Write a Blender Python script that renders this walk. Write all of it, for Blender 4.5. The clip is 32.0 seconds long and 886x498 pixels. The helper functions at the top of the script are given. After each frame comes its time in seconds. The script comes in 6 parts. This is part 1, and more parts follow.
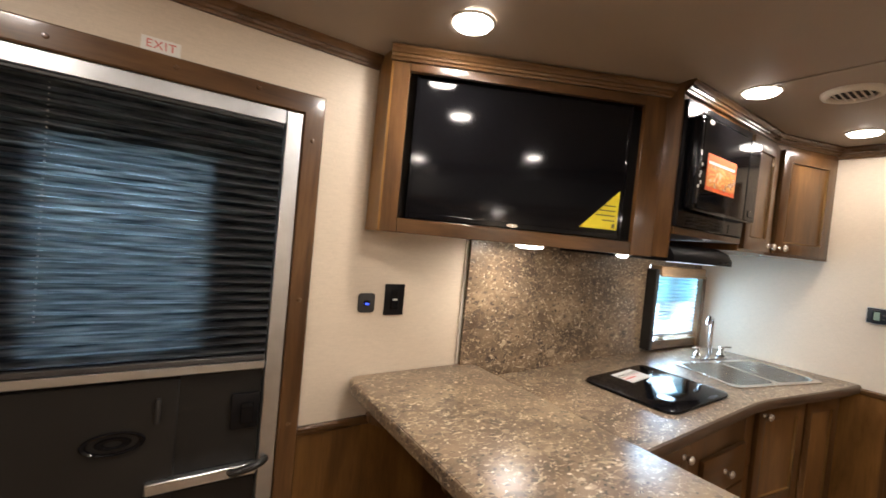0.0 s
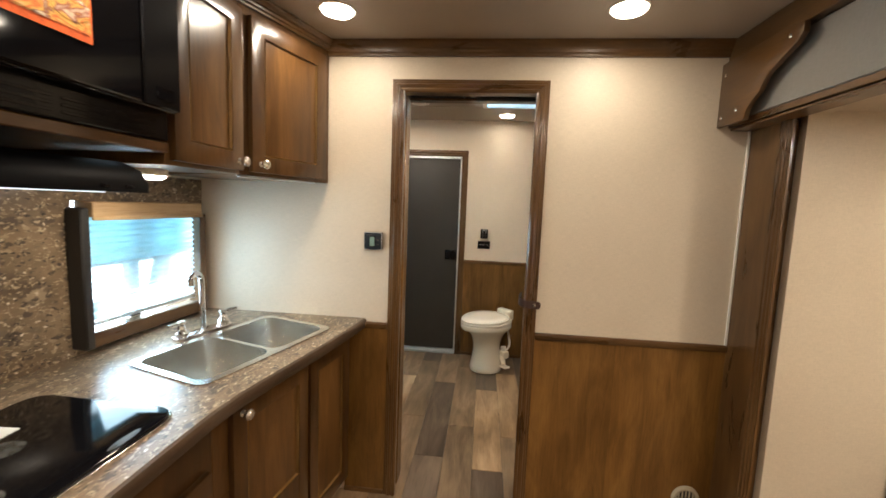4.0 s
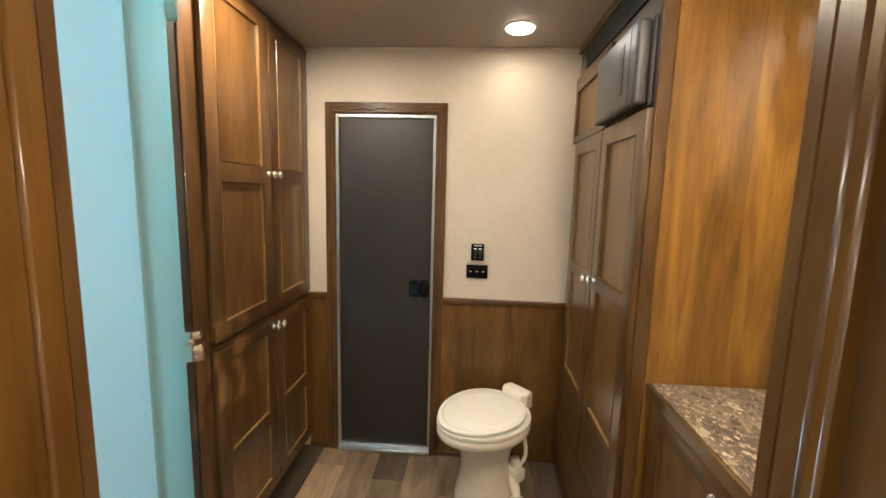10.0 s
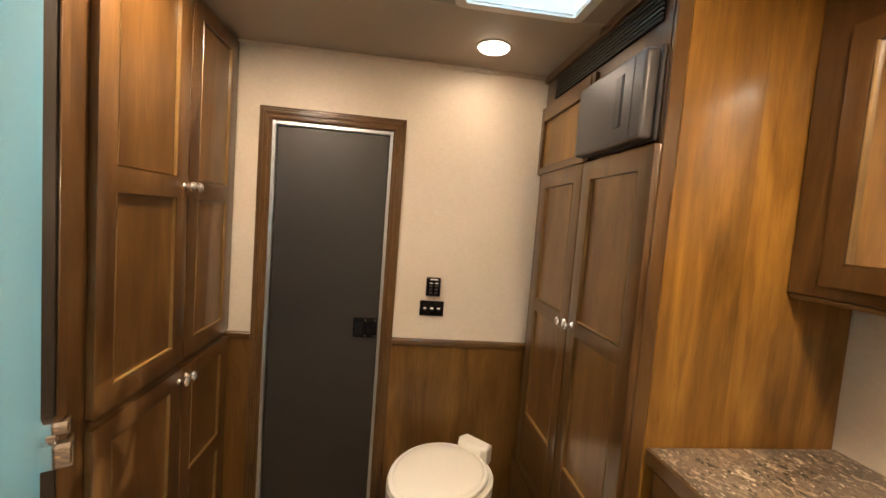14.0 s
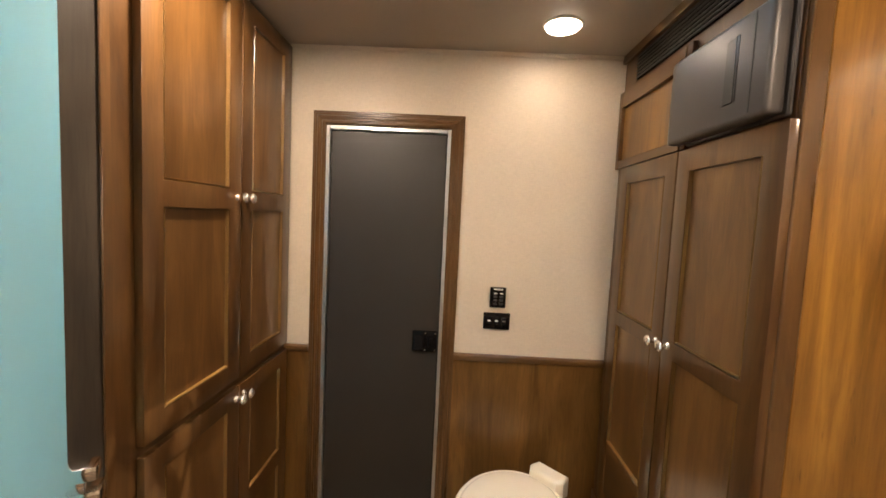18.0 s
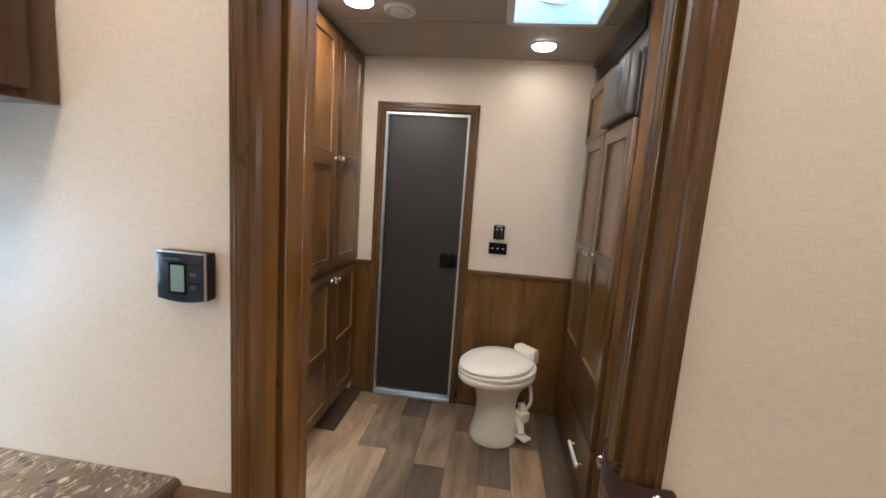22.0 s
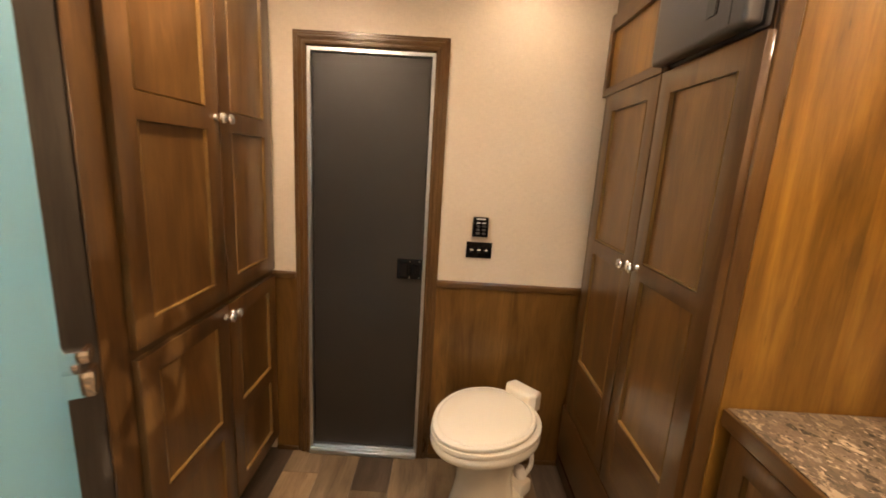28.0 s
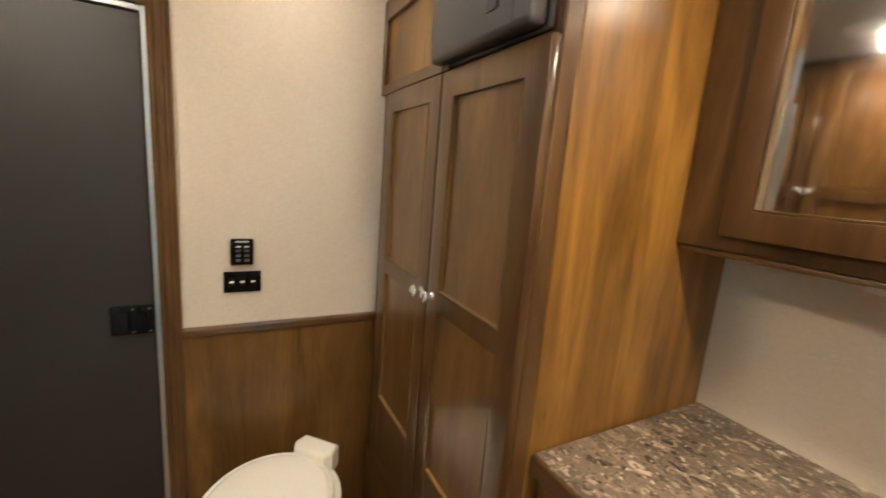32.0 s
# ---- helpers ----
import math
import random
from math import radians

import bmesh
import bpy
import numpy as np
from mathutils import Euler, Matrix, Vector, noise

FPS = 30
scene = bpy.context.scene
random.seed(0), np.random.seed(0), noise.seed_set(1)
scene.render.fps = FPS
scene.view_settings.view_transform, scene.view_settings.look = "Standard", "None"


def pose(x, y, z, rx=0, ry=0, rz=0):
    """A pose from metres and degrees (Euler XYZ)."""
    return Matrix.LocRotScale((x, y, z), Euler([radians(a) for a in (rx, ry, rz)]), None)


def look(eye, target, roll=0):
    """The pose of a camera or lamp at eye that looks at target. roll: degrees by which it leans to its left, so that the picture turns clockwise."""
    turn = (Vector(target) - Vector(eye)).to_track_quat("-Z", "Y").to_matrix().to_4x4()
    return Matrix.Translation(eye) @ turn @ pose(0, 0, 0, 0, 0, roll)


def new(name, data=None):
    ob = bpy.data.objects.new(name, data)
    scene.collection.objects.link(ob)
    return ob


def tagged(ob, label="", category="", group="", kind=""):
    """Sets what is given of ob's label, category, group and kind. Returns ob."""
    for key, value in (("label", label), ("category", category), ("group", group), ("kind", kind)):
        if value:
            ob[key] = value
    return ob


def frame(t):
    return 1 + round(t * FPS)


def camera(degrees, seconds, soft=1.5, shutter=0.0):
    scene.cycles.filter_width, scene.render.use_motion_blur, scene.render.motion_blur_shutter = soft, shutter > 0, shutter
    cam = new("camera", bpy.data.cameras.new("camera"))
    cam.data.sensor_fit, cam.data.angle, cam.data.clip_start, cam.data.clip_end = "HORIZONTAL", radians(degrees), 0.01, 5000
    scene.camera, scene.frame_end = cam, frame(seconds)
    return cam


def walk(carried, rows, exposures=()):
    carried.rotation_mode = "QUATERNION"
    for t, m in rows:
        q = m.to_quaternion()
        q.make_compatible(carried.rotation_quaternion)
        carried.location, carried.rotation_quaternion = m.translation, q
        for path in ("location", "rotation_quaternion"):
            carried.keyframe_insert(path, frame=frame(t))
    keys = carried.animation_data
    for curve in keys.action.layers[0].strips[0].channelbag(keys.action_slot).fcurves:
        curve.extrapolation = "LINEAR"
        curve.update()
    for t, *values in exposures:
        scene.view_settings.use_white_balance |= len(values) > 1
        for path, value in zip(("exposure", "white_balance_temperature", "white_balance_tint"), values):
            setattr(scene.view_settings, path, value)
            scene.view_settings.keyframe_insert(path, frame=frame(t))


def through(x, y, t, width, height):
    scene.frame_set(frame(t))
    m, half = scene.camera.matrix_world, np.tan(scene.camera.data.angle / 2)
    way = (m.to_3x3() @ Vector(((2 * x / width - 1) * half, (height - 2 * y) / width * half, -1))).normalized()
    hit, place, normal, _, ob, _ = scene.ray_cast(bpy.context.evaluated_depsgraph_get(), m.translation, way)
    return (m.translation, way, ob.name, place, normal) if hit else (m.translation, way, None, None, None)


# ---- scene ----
cam = camera(94.5, 32.0, soft=1.65, shutter=0.3)
PATH = [
    (0, (0.672, 0.572, 1.459), (1.791, 2.228, 1.404), 5.5),
    (0.5, (0.763, 0.567, 1.459), (1.998, 2.138, 1.373), 5.5),
    (1, (0.874, 0.556, 1.447), (2.215, 2.036, 1.346), 5.1),
    (1.5, (0.998, 0.53, 1.455), (2.465, 1.884, 1.339), 4.6),
    (2, (1.146, 0.545, 1.454), (2.801, 1.66, 1.325), 4.8),
    (2.5, (1.315, 0.574, 1.471), (3.155, 1.348, 1.352), 4.5),
    (3, (1.456, 0.602, 1.472), (3.403, 1.045, 1.356), 4.4),
    (3.5, (1.578, 0.59, 1.448), (3.554, 0.847, 1.275), 4.0),
    (4, (1.773, 0.543, 1.45), (3.752, 0.736, 1.238), 2.2),
    (4.5, (1.941, 0.53, 1.456), (3.919, 0.695, 1.207), 1.7),
    (6.5, (2.79, 0.565, 1.417), (4.752, 0.559, 1.027), 2.1),
    (7, (2.968, 0.632, 1.411), (4.936, 0.552, 1.06), 4),
    (7.5, (3.14, 0.69, 1.429), (5.1, 0.498, 1.081), 5.1),
    (8, (3.211, 0.664, 1.453), (5.190, 0.542, 1.088), 4.5),
    (8.5, (3.3, 0.599, 1.473), (5.266, 0.605, 1.107), 2.8),
    (9, (3.309, 0.572, 1.468), (5.274, 0.678, 1.11), 2.0),
    (9.5, (3.316, 0.564, 1.465), (5.285, 0.713, 1.146), 2.0),
    (10, (3.343, 0.565, 1.497), (5.32, 0.706, 1.23), 1.5),
    (10.5, (3.415, 0.621, 1.501), (5.398, 0.65, 1.245), 1.5),
    (11, (3.48, 0.692, 1.493), (5.462, 0.605, 1.238), 2.2),
    (11.5, (3.517, 0.722, 1.497), (5.499, 0.577, 1.275), 3.6),
    (12, (3.533, 0.731, 1.492), (5.516, 0.58, 1.277), 4.0),
    (12.5, (3.532, 0.724, 1.498), (5.517, 0.574, 1.3), 3.4),
    (13, (3.544, 0.729, 1.501), (5.526, 0.534, 1.315), 3.8),
    (13.5, (3.555, 0.723, 1.51), (5.534, 0.477, 1.358), 4.1),
    (14, (3.566, 0.726, 1.513), (5.546, 0.482, 1.372), 4.4),
    (14.5, (3.593, 0.734, 1.508), (5.576, 0.52, 1.364), 4.5),
    (15, (3.668, 0.711, 1.521), (5.659, 0.596, 1.379), 3.6),
    (15.5, (3.751, 0.687, 1.546), (5.748, 0.656, 1.429), 2.7),
    (17.5, (3.76, 0.705, 1.531), (5.753, 0.767, 1.379), 2.9),
    (18, (3.716, 0.729, 1.523), (5.71, 0.774, 1.373), 2.7),
    (18.5, (3.675, 0.722, 1.535), (5.668, 0.761, 1.37), 2.8),
    (19, (3.623, 0.715, 1.529), (5.616, 0.736, 1.366), 3.0),
    (19.5, (3.555, 0.725, 1.505), (5.546, 0.683, 1.316), 3.0),
    (20, (3.43, 0.658, 1.515), (5.417, 0.709, 1.298), 2.6),
    (20.5, (3.285, 0.58, 1.495), (5.254, 0.822, 1.247), 2.3),
    (21, (3.161, 0.565, 1.468), (5.145, 0.861, 1.205), 1.7),
    (21.5, (3.065, 0.563, 1.469), (5.024, 0.855, 1.191), 2.2),
    (22, (2.944, 0.563, 1.44), (4.909, 0.805, 1.153), 4.0),
    (22.5, (2.886, 0.541, 1.434), (4.843, 0.839, 1.152), 4.2),
    (23, (2.835, 0.461, 1.436), (4.768, 0.889, 1.151), 3.8),
    (23.5, (2.801, 0.396, 1.448), (4.714, 0.925, 1.199), 3.3),
    (24, (2.781, 0.376, 1.465), (4.685, 0.964, 1.299), 3.2),
    (24.5, (2.773, 0.379, 1.472), (4.673, 0.992, 1.346), 3.7),
    (25, (2.778, 0.373, 1.464), (4.684, 0.96, 1.318), 3.2),
    (25.5, (2.823, 0.378, 1.461), (4.72, 0.979, 1.253), 1.9),
    (27.5, (3.584, 0.672, 1.486), (5.551, 0.849, 1.169), 2.5),
    (28, (3.684, 0.683, 1.462), (5.642, 0.686, 1.054), 3.4),
    (28.5, (3.772, 0.649, 1.453), (5.679, 0.267, 0.985), 5.1),
    (29, (3.835, 0.616, 1.446), (5.612, -0.141, 0.928), 6.3),
    (29.5, (3.867, 0.552, 1.424), (5.427, -0.525, 0.786), 6.8),
    (30, (3.877, 0.52, 1.396), (5.309, -0.683, 0.688), 7.3),
    (30.5, (3.872, 0.507, 1.441), (5.323, -0.765, 0.915), 6.2),
    (31, (3.864, 0.494, 1.499), (5.365, -0.803, 1.24), 4.7),
    (31.5, (3.887, 0.514, 1.505), (5.479, -0.678, 1.296), 4.4),
    (32, (3.959, 0.572, 1.506), (5.694, -0.353, 1.14), 4.5),
]
# the film camera's own exposure and white balance on the way
TONE = [
    (0, 0.14, 5850, 12), (1, 0.10, 6150, 10), (2, 0.07, 6100, 9), (3, 0.21, 6100, 9), (4, 0.17, 6300, 8),
    (7, 0.08, 6500, 10), (8, 0.52, 6880, 3), (9, 0.50, 6150, 5), (10, 0.45, 6350, 8), (11, 0.34, 7050, 17),
    (12, 0.30, 7600, 22), (13, 0.22, 8300, 26), (14, 0.31, 7400, 17), (15, 0.32, 7500, 15), (18, 0.30, 7000, 17), (19, 0.17, 7900, 25),
    (20, 0.24, 7900, 25), (21, 0.54, 5700, 6), (22, 0.17, 5600, 13), (23, -0.03, 5800, 13), (24, -0.10, 5750, 13),
    (25, -0.08, 5950, 13), (28, 0.27, 8300, 22), (29, 0.60, 5750, 6), (30, 0.60, 5550, 5), (31, 0.30, 5980, 10), (32, 0.32, 6400, 9),
]
walk(cam, [(t, look(eye, target, roll)) for t, eye, target, roll in PATH], TONE)

# ---- world and large lights ----
world = bpy.data.worlds.new("sky")
scene.world = world
world.use_nodes = True
wn = world.node_tree.nodes
sky = wn.new("ShaderNodeTexSky")
sky.sky_type, sky.sun_disc = "NISHITA", False
sky.sun_elevation, sky.sun_rotation = radians(48), radians(200)
wn["Background"].inputs["Strength"].default_value = 0.12
world.node_tree.links.new(sky.outputs[0], wn["Background"].inputs[0])
sun = new("sun", bpy.data.lights.new("sun", "SUN"))
sun.data.energy, sun.data.angle, sun.data.color = 2.5, radians(0.6), (1.0, 0.95, 0.88)
sun.matrix_basis = look((2, -6, 8), (1.5, 0, 0))

WARM = (1.0, 0.84, 0.66)
COOL = (0.62, 0.84, 1.0)


def area_light(name, m, watts, sx, sy, colour, disk=False):
    lamp = bpy.data.lights.new(name, "AREA")
    lamp.shape, lamp.size, lamp.energy, lamp.color = "DISK" if disk else "RECTANGLE", sx, watts, colour
    if not disk:
        lamp.size_y = sy
    ob = new(name, lamp)
    ob.matrix_basis = m
    return ob


# daylight that comes in by the openings
area_light("window_daylight", look((3.205, 2.00, 1.22), (3.175, 0.6, 0.82)), 8, 0.5, 0.42, COOL)
area_light("window_sheer_daylight", look((3.130, 1.782, 1.17), (3.10, 0.6, 0.95)), 3.2, 0.28, 0.28, COOL)
area_light("roof_vent_daylight", look((4.68, 0.39, 2.55), (4.68, 0.39, 0)), 6, 0.30, 0.32, (0.50, 0.72, 1.0))
area_light("shower_daylight", look((4.0, 1.52, 2.56), (4.0, 1.5, 0)), 32, 0.45, 0.40, COOL)


# ---- materials ----
def nodes_of(name):
    m = bpy.data.materials.new(name)
    m.use_nodes = True
    t = m.node_tree
    return m, t, t.nodes["Principled BSDF"]


def add(t, kind, operation="", data_type="", blend_type="", noise_dimensions="", feature="", **values):
    n = t.nodes.new(kind)
    if operation:
        n.operation = operation
    if data_type:
        n.data_type = data_type
    if blend_type:
        n.blend_type = blend_type
    if noise_dimensions:
        n.noise_dimensions = noise_dimensions
    if feature:
        n.feature = feature
    for key, v in values.items():
        n.inputs[key].default_value = v
    return n


def ramp(t, stops):
    n = t.nodes.new("ShaderNodeValToRGB")
    e = n.color_ramp.elements
    while len(e) < len(stops):
        e.new(0.5)
    for k, (p, c) in enumerate(stops):
        e[k].position, e[k].color = p, (*c, 1)
    return n


def place(t, scale, by_object=True):
    co = add(t, "ShaderNodeTexCoord")
    mp = add(t, "ShaderNodeMapping")
    mp.inputs["Scale"].default_value = scale
    if by_object:
        info = add(t, "ShaderNodeObjectInfo")
        far = add(t, "ShaderNodeMath", operation="MULTIPLY")
        far.inputs[1].default_value = 37.0
        t.links.new(info.outputs["Random"], far.inputs[0])
        t.links.new(far.outputs[0], mp.inputs["Location"])
    t.links.new(co.outputs["Object"], mp.inputs["Vector"])
    return mp


def mixed(t, kind, fac, a, b):
    n = add(t, "ShaderNodeMix", data_type="RGBA", blend_type=kind)
    for value, slot in ((fac, n.inputs[0]), (a, n.inputs[6]), (b, n.inputs[7])):
        if isinstance(value, bpy.types.NodeSocket):
            t.links.new(value, slot)
        elif isinstance(value, tuple):
            slot.default_value = (*value, 1)
        else:
            slot.default_value = value
    return n.outputs[2]


def bumped(t, bsdf, height, strength, distance=0.002):
    b = add(t, "ShaderNodeBump")
    b.inputs["Strength"].default_value, b.inputs["Distance"].default_value = strength, distance
    t.links.new(height, b.inputs["Height"])
    t.links.new(b.outputs[0], bsdf.inputs["Normal"])


def plain(name, colour, rough=0.5, metal=0.0, vary=0.12, scale=9.0, bump=0.0, coat=0.0, grain=120.0, shine=0.5):
    """A painted, moulded or metal surface, with faint stains and uneven gloss."""
    m, t, b = nodes_of(name)
    mp = place(t, (1, 1, 1))
    big = add(t, "ShaderNodeTexNoise", Scale=scale, Detail=5.0)
    t.links.new(mp.outputs[0], big.inputs["Vector"])
    r = ramp(t, [(0.3, tuple(c * (1 - vary) for c in colour)), (0.7, tuple(min(1, c * (1 + vary)) for c in colour))])
    t.links.new(big.outputs["Fac"], r.inputs[0])
    t.links.new(r.outputs[0], b.inputs["Base Color"])
    rr = add(t, "ShaderNodeMapRange")
    rr.inputs["To Min"].default_value, rr.inputs["To Max"].default_value = max(0.02, rough - 0.06), min(1, rough + 0.06)
    t.links.new(big.outputs["Fac"], rr.inputs["Value"])
    t.links.new(rr.outputs[0], b.inputs["Roughness"])
    b.inputs["Metallic"].default_value = metal
    b.inputs["Specular IOR Level"].default_value = shine
    b.inputs["Coat Weight"].default_value = coat
    if bump:
        small = add(t, "ShaderNodeTexNoise", Scale=grain, Detail=3.0)
        t.links.new(mp.outputs[0], small.inputs["Vector"])
        bumped(t, b, small.outputs["Fac"], bump)
    return m


def wood(name, dark, mid, light, axis="z", rough=0.32, strips=0.0, knots=0.0, coat=0.4, worn=1.0, across=11.0, streak=0.14, sheen=0.15, figure=2.2, flecks=0.0):
    """Stained wood with the grain along an axis; strips: the width of boards printed on it."""
    m, t, b = nodes_of(name)
    n = "xyz".index(axis)

    def stretched(across, along):
        return tuple(along if k == n else across for k in range(3))

    mp = place(t, stretched(across, figure))
    warp = add(t, "ShaderNodeTexNoise", Scale=1.0, Detail=6.0, Roughness=0.58, Distortion=0.9)
    t.links.new(mp.outputs[0], warp.inputs["Vector"])
    fine = add(t, "ShaderNodeTexNoise", Scale=1.0, Detail=4.0, Roughness=0.7)
    fm = place(t, stretched(150, 9))
    t.links.new(fm.outputs[0], fine.inputs["Vector"])
    cm = place(t, stretched(4.0, 2.2))
    cloud = add(t, "ShaderNodeTexNoise", Scale=1.0, Detail=3.0)
    t.links.new(cm.outputs[0], cloud.inputs["Vector"])
    r = ramp(t, [(0.26, dark), (0.5, mid), (0.76, light)])
    t.links.new(warp.outputs["Fac"], r.inputs[0])
    pores = ramp(t, [(0.34, (0.45, 0.4, 0.36)), (0.52, (1, 1, 1))])
    t.links.new(fine.outputs["Fac"], pores.inputs[0])
    colour = mixed(t, "MULTIPLY", 0.34 * worn, r.outputs[0], pores.outputs[0])
    sm = place(t, stretched(40, 4.5))
    veins = add(t, "ShaderNodeTexNoise", Scale=1.0, Detail=3.0, Roughness=0.55, Distortion=0.3)
    t.links.new(sm.outputs[0], veins.inputs["Vector"])
    vr = ramp(t, [(0.33, (0.50, 0.43, 0.38)), (0.47, (1.0, 1.0, 1.0)), (0.68, (1.14, 1.13, 1.12))])
    t.links.new(veins.outputs["Fac"], vr.inputs[0])
    colour = mixed(t, "MULTIPLY", streak, colour, vr.outputs[0])
    tone = ramp(t, [(0.3, (0.66, 0.62, 0.58)), (0.7, (1.22, 1.20, 1.18))])
    t.links.new(cloud.outputs["Fac"], tone.inputs[0])
    colour = mixed(t, "MULTIPLY", 0.8, colour, tone.outputs[0])
    if strips:
        co = add(t, "ShaderNodeTexCoord")
        sx = add(t, "ShaderNodeSeparateXYZ")
        t.links.new(co.outputs["Object"], sx.inputs[0])
        total = add(t, "ShaderNodeMath", operation="ADD")
        t.links.new(sx.outputs[0], total.inputs[0])
        t.links.new(sx.outputs[1], total.inputs[1])
        per = add(t, "ShaderNodeMath", operation="DIVIDE")
        per.inputs[1].default_value = strips
        t.links.new(total.outputs[0], per.inputs[0])
        cell = add(t, "ShaderNodeMath", operation="FLOOR")
        t.links.new(per.outputs[0], cell.inputs[0])
        chance = add(t, "ShaderNodeTexWhiteNoise", noise_dimensions="1D")
        t.links.new(cell.outputs[0], chance.inputs["W"])
        st = ramp(t, [(0.0, (0.74, 0.7, 0.66)), (1.0, (1.25, 1.22, 1.2))])
        t.links.new(chance.outputs["Value"], st.inputs[0])
        colour = mixed(t, "MULTIPLY", 0.75, colour, st.outputs[0])
    if knots:
        km = place(t, stretched(16, 3.2))
        kn = add(t, "ShaderNodeTexVoronoi", Scale=1.0, Randomness=1.0)
        t.links.new(km.outputs[0], kn.inputs["Vector"])
        kr = ramp(t, [(0.03, (1, 1, 1)), (0.085, (0, 0, 0))])
        t.links.new(kn.outputs["Distance"], kr.inputs[0])
        pick = add(t, "ShaderNodeTexNoise", Scale=1.6)
        t.links.new(km.outputs[0], pick.inputs["Vector"])
        pr = ramp(t, [(0.56, (0, 0, 0)), (0.62, (1, 1, 1))])
        t.links.new(pick.outputs["Fac"], pr.inputs[0])
        both = mixed(t, "MULTIPLY", 1.0, kr.outputs[0], pr.outputs[0])
        colour = mixed(t, "MIX", both, colour, tuple(c * 0.35 for c in dark))
    if flecks:
        # short dark flecks in the grain
        flm = place(t, stretched(70, 13))
        fl = add(t, "ShaderNodeTexNoise", Scale=1.0, Detail=2.0, Roughness=0.5)
        t.links.new(flm.outputs[0], fl.inputs["Vector"])
        fr_ = ramp(t, [(0.70, (0, 0, 0)), (0.76, (flecks, flecks, flecks))])
        t.links.new(fl.outputs["Fac"], fr_.inputs[0])
        colour = mixed(t, "MIX", fr_.outputs[0], colour, tuple(c * 0.42 for c in dark))
    info = add(t, "ShaderNodeObjectInfo")
    ir = ramp(t, [(0, (0.88, 0.88, 0.88)), (1, (1.12, 1.12, 1.12))])
    t.links.new(info.outputs["Random"], ir.inputs[0])
    colour = mixed(t, "MULTIPLY", 1.0, colour, ir.outputs[0])
    t.links.new(colour, b.inputs["Base Color"])
    rr = add(t, "ShaderNodeMapRange")
    rr.inputs["To Min"].default_value, rr.inputs["To Max"].default_value = rough - 0.05, rough + 0.12
    t.links.new(warp.outputs["Fac"], rr.inputs["Value"])
    t.links.new(rr.outputs[0], b.inputs["Roughness"])
    b.inputs["Coat Weight"].default_value, b.inputs["Coat Roughness"].default_value = coat, sheen
    b.inputs["Specular IOR Level"].default_value = 0.3
    bumped(t, b, fine.outputs["Fac"], 0.12, 0.001)
    return m


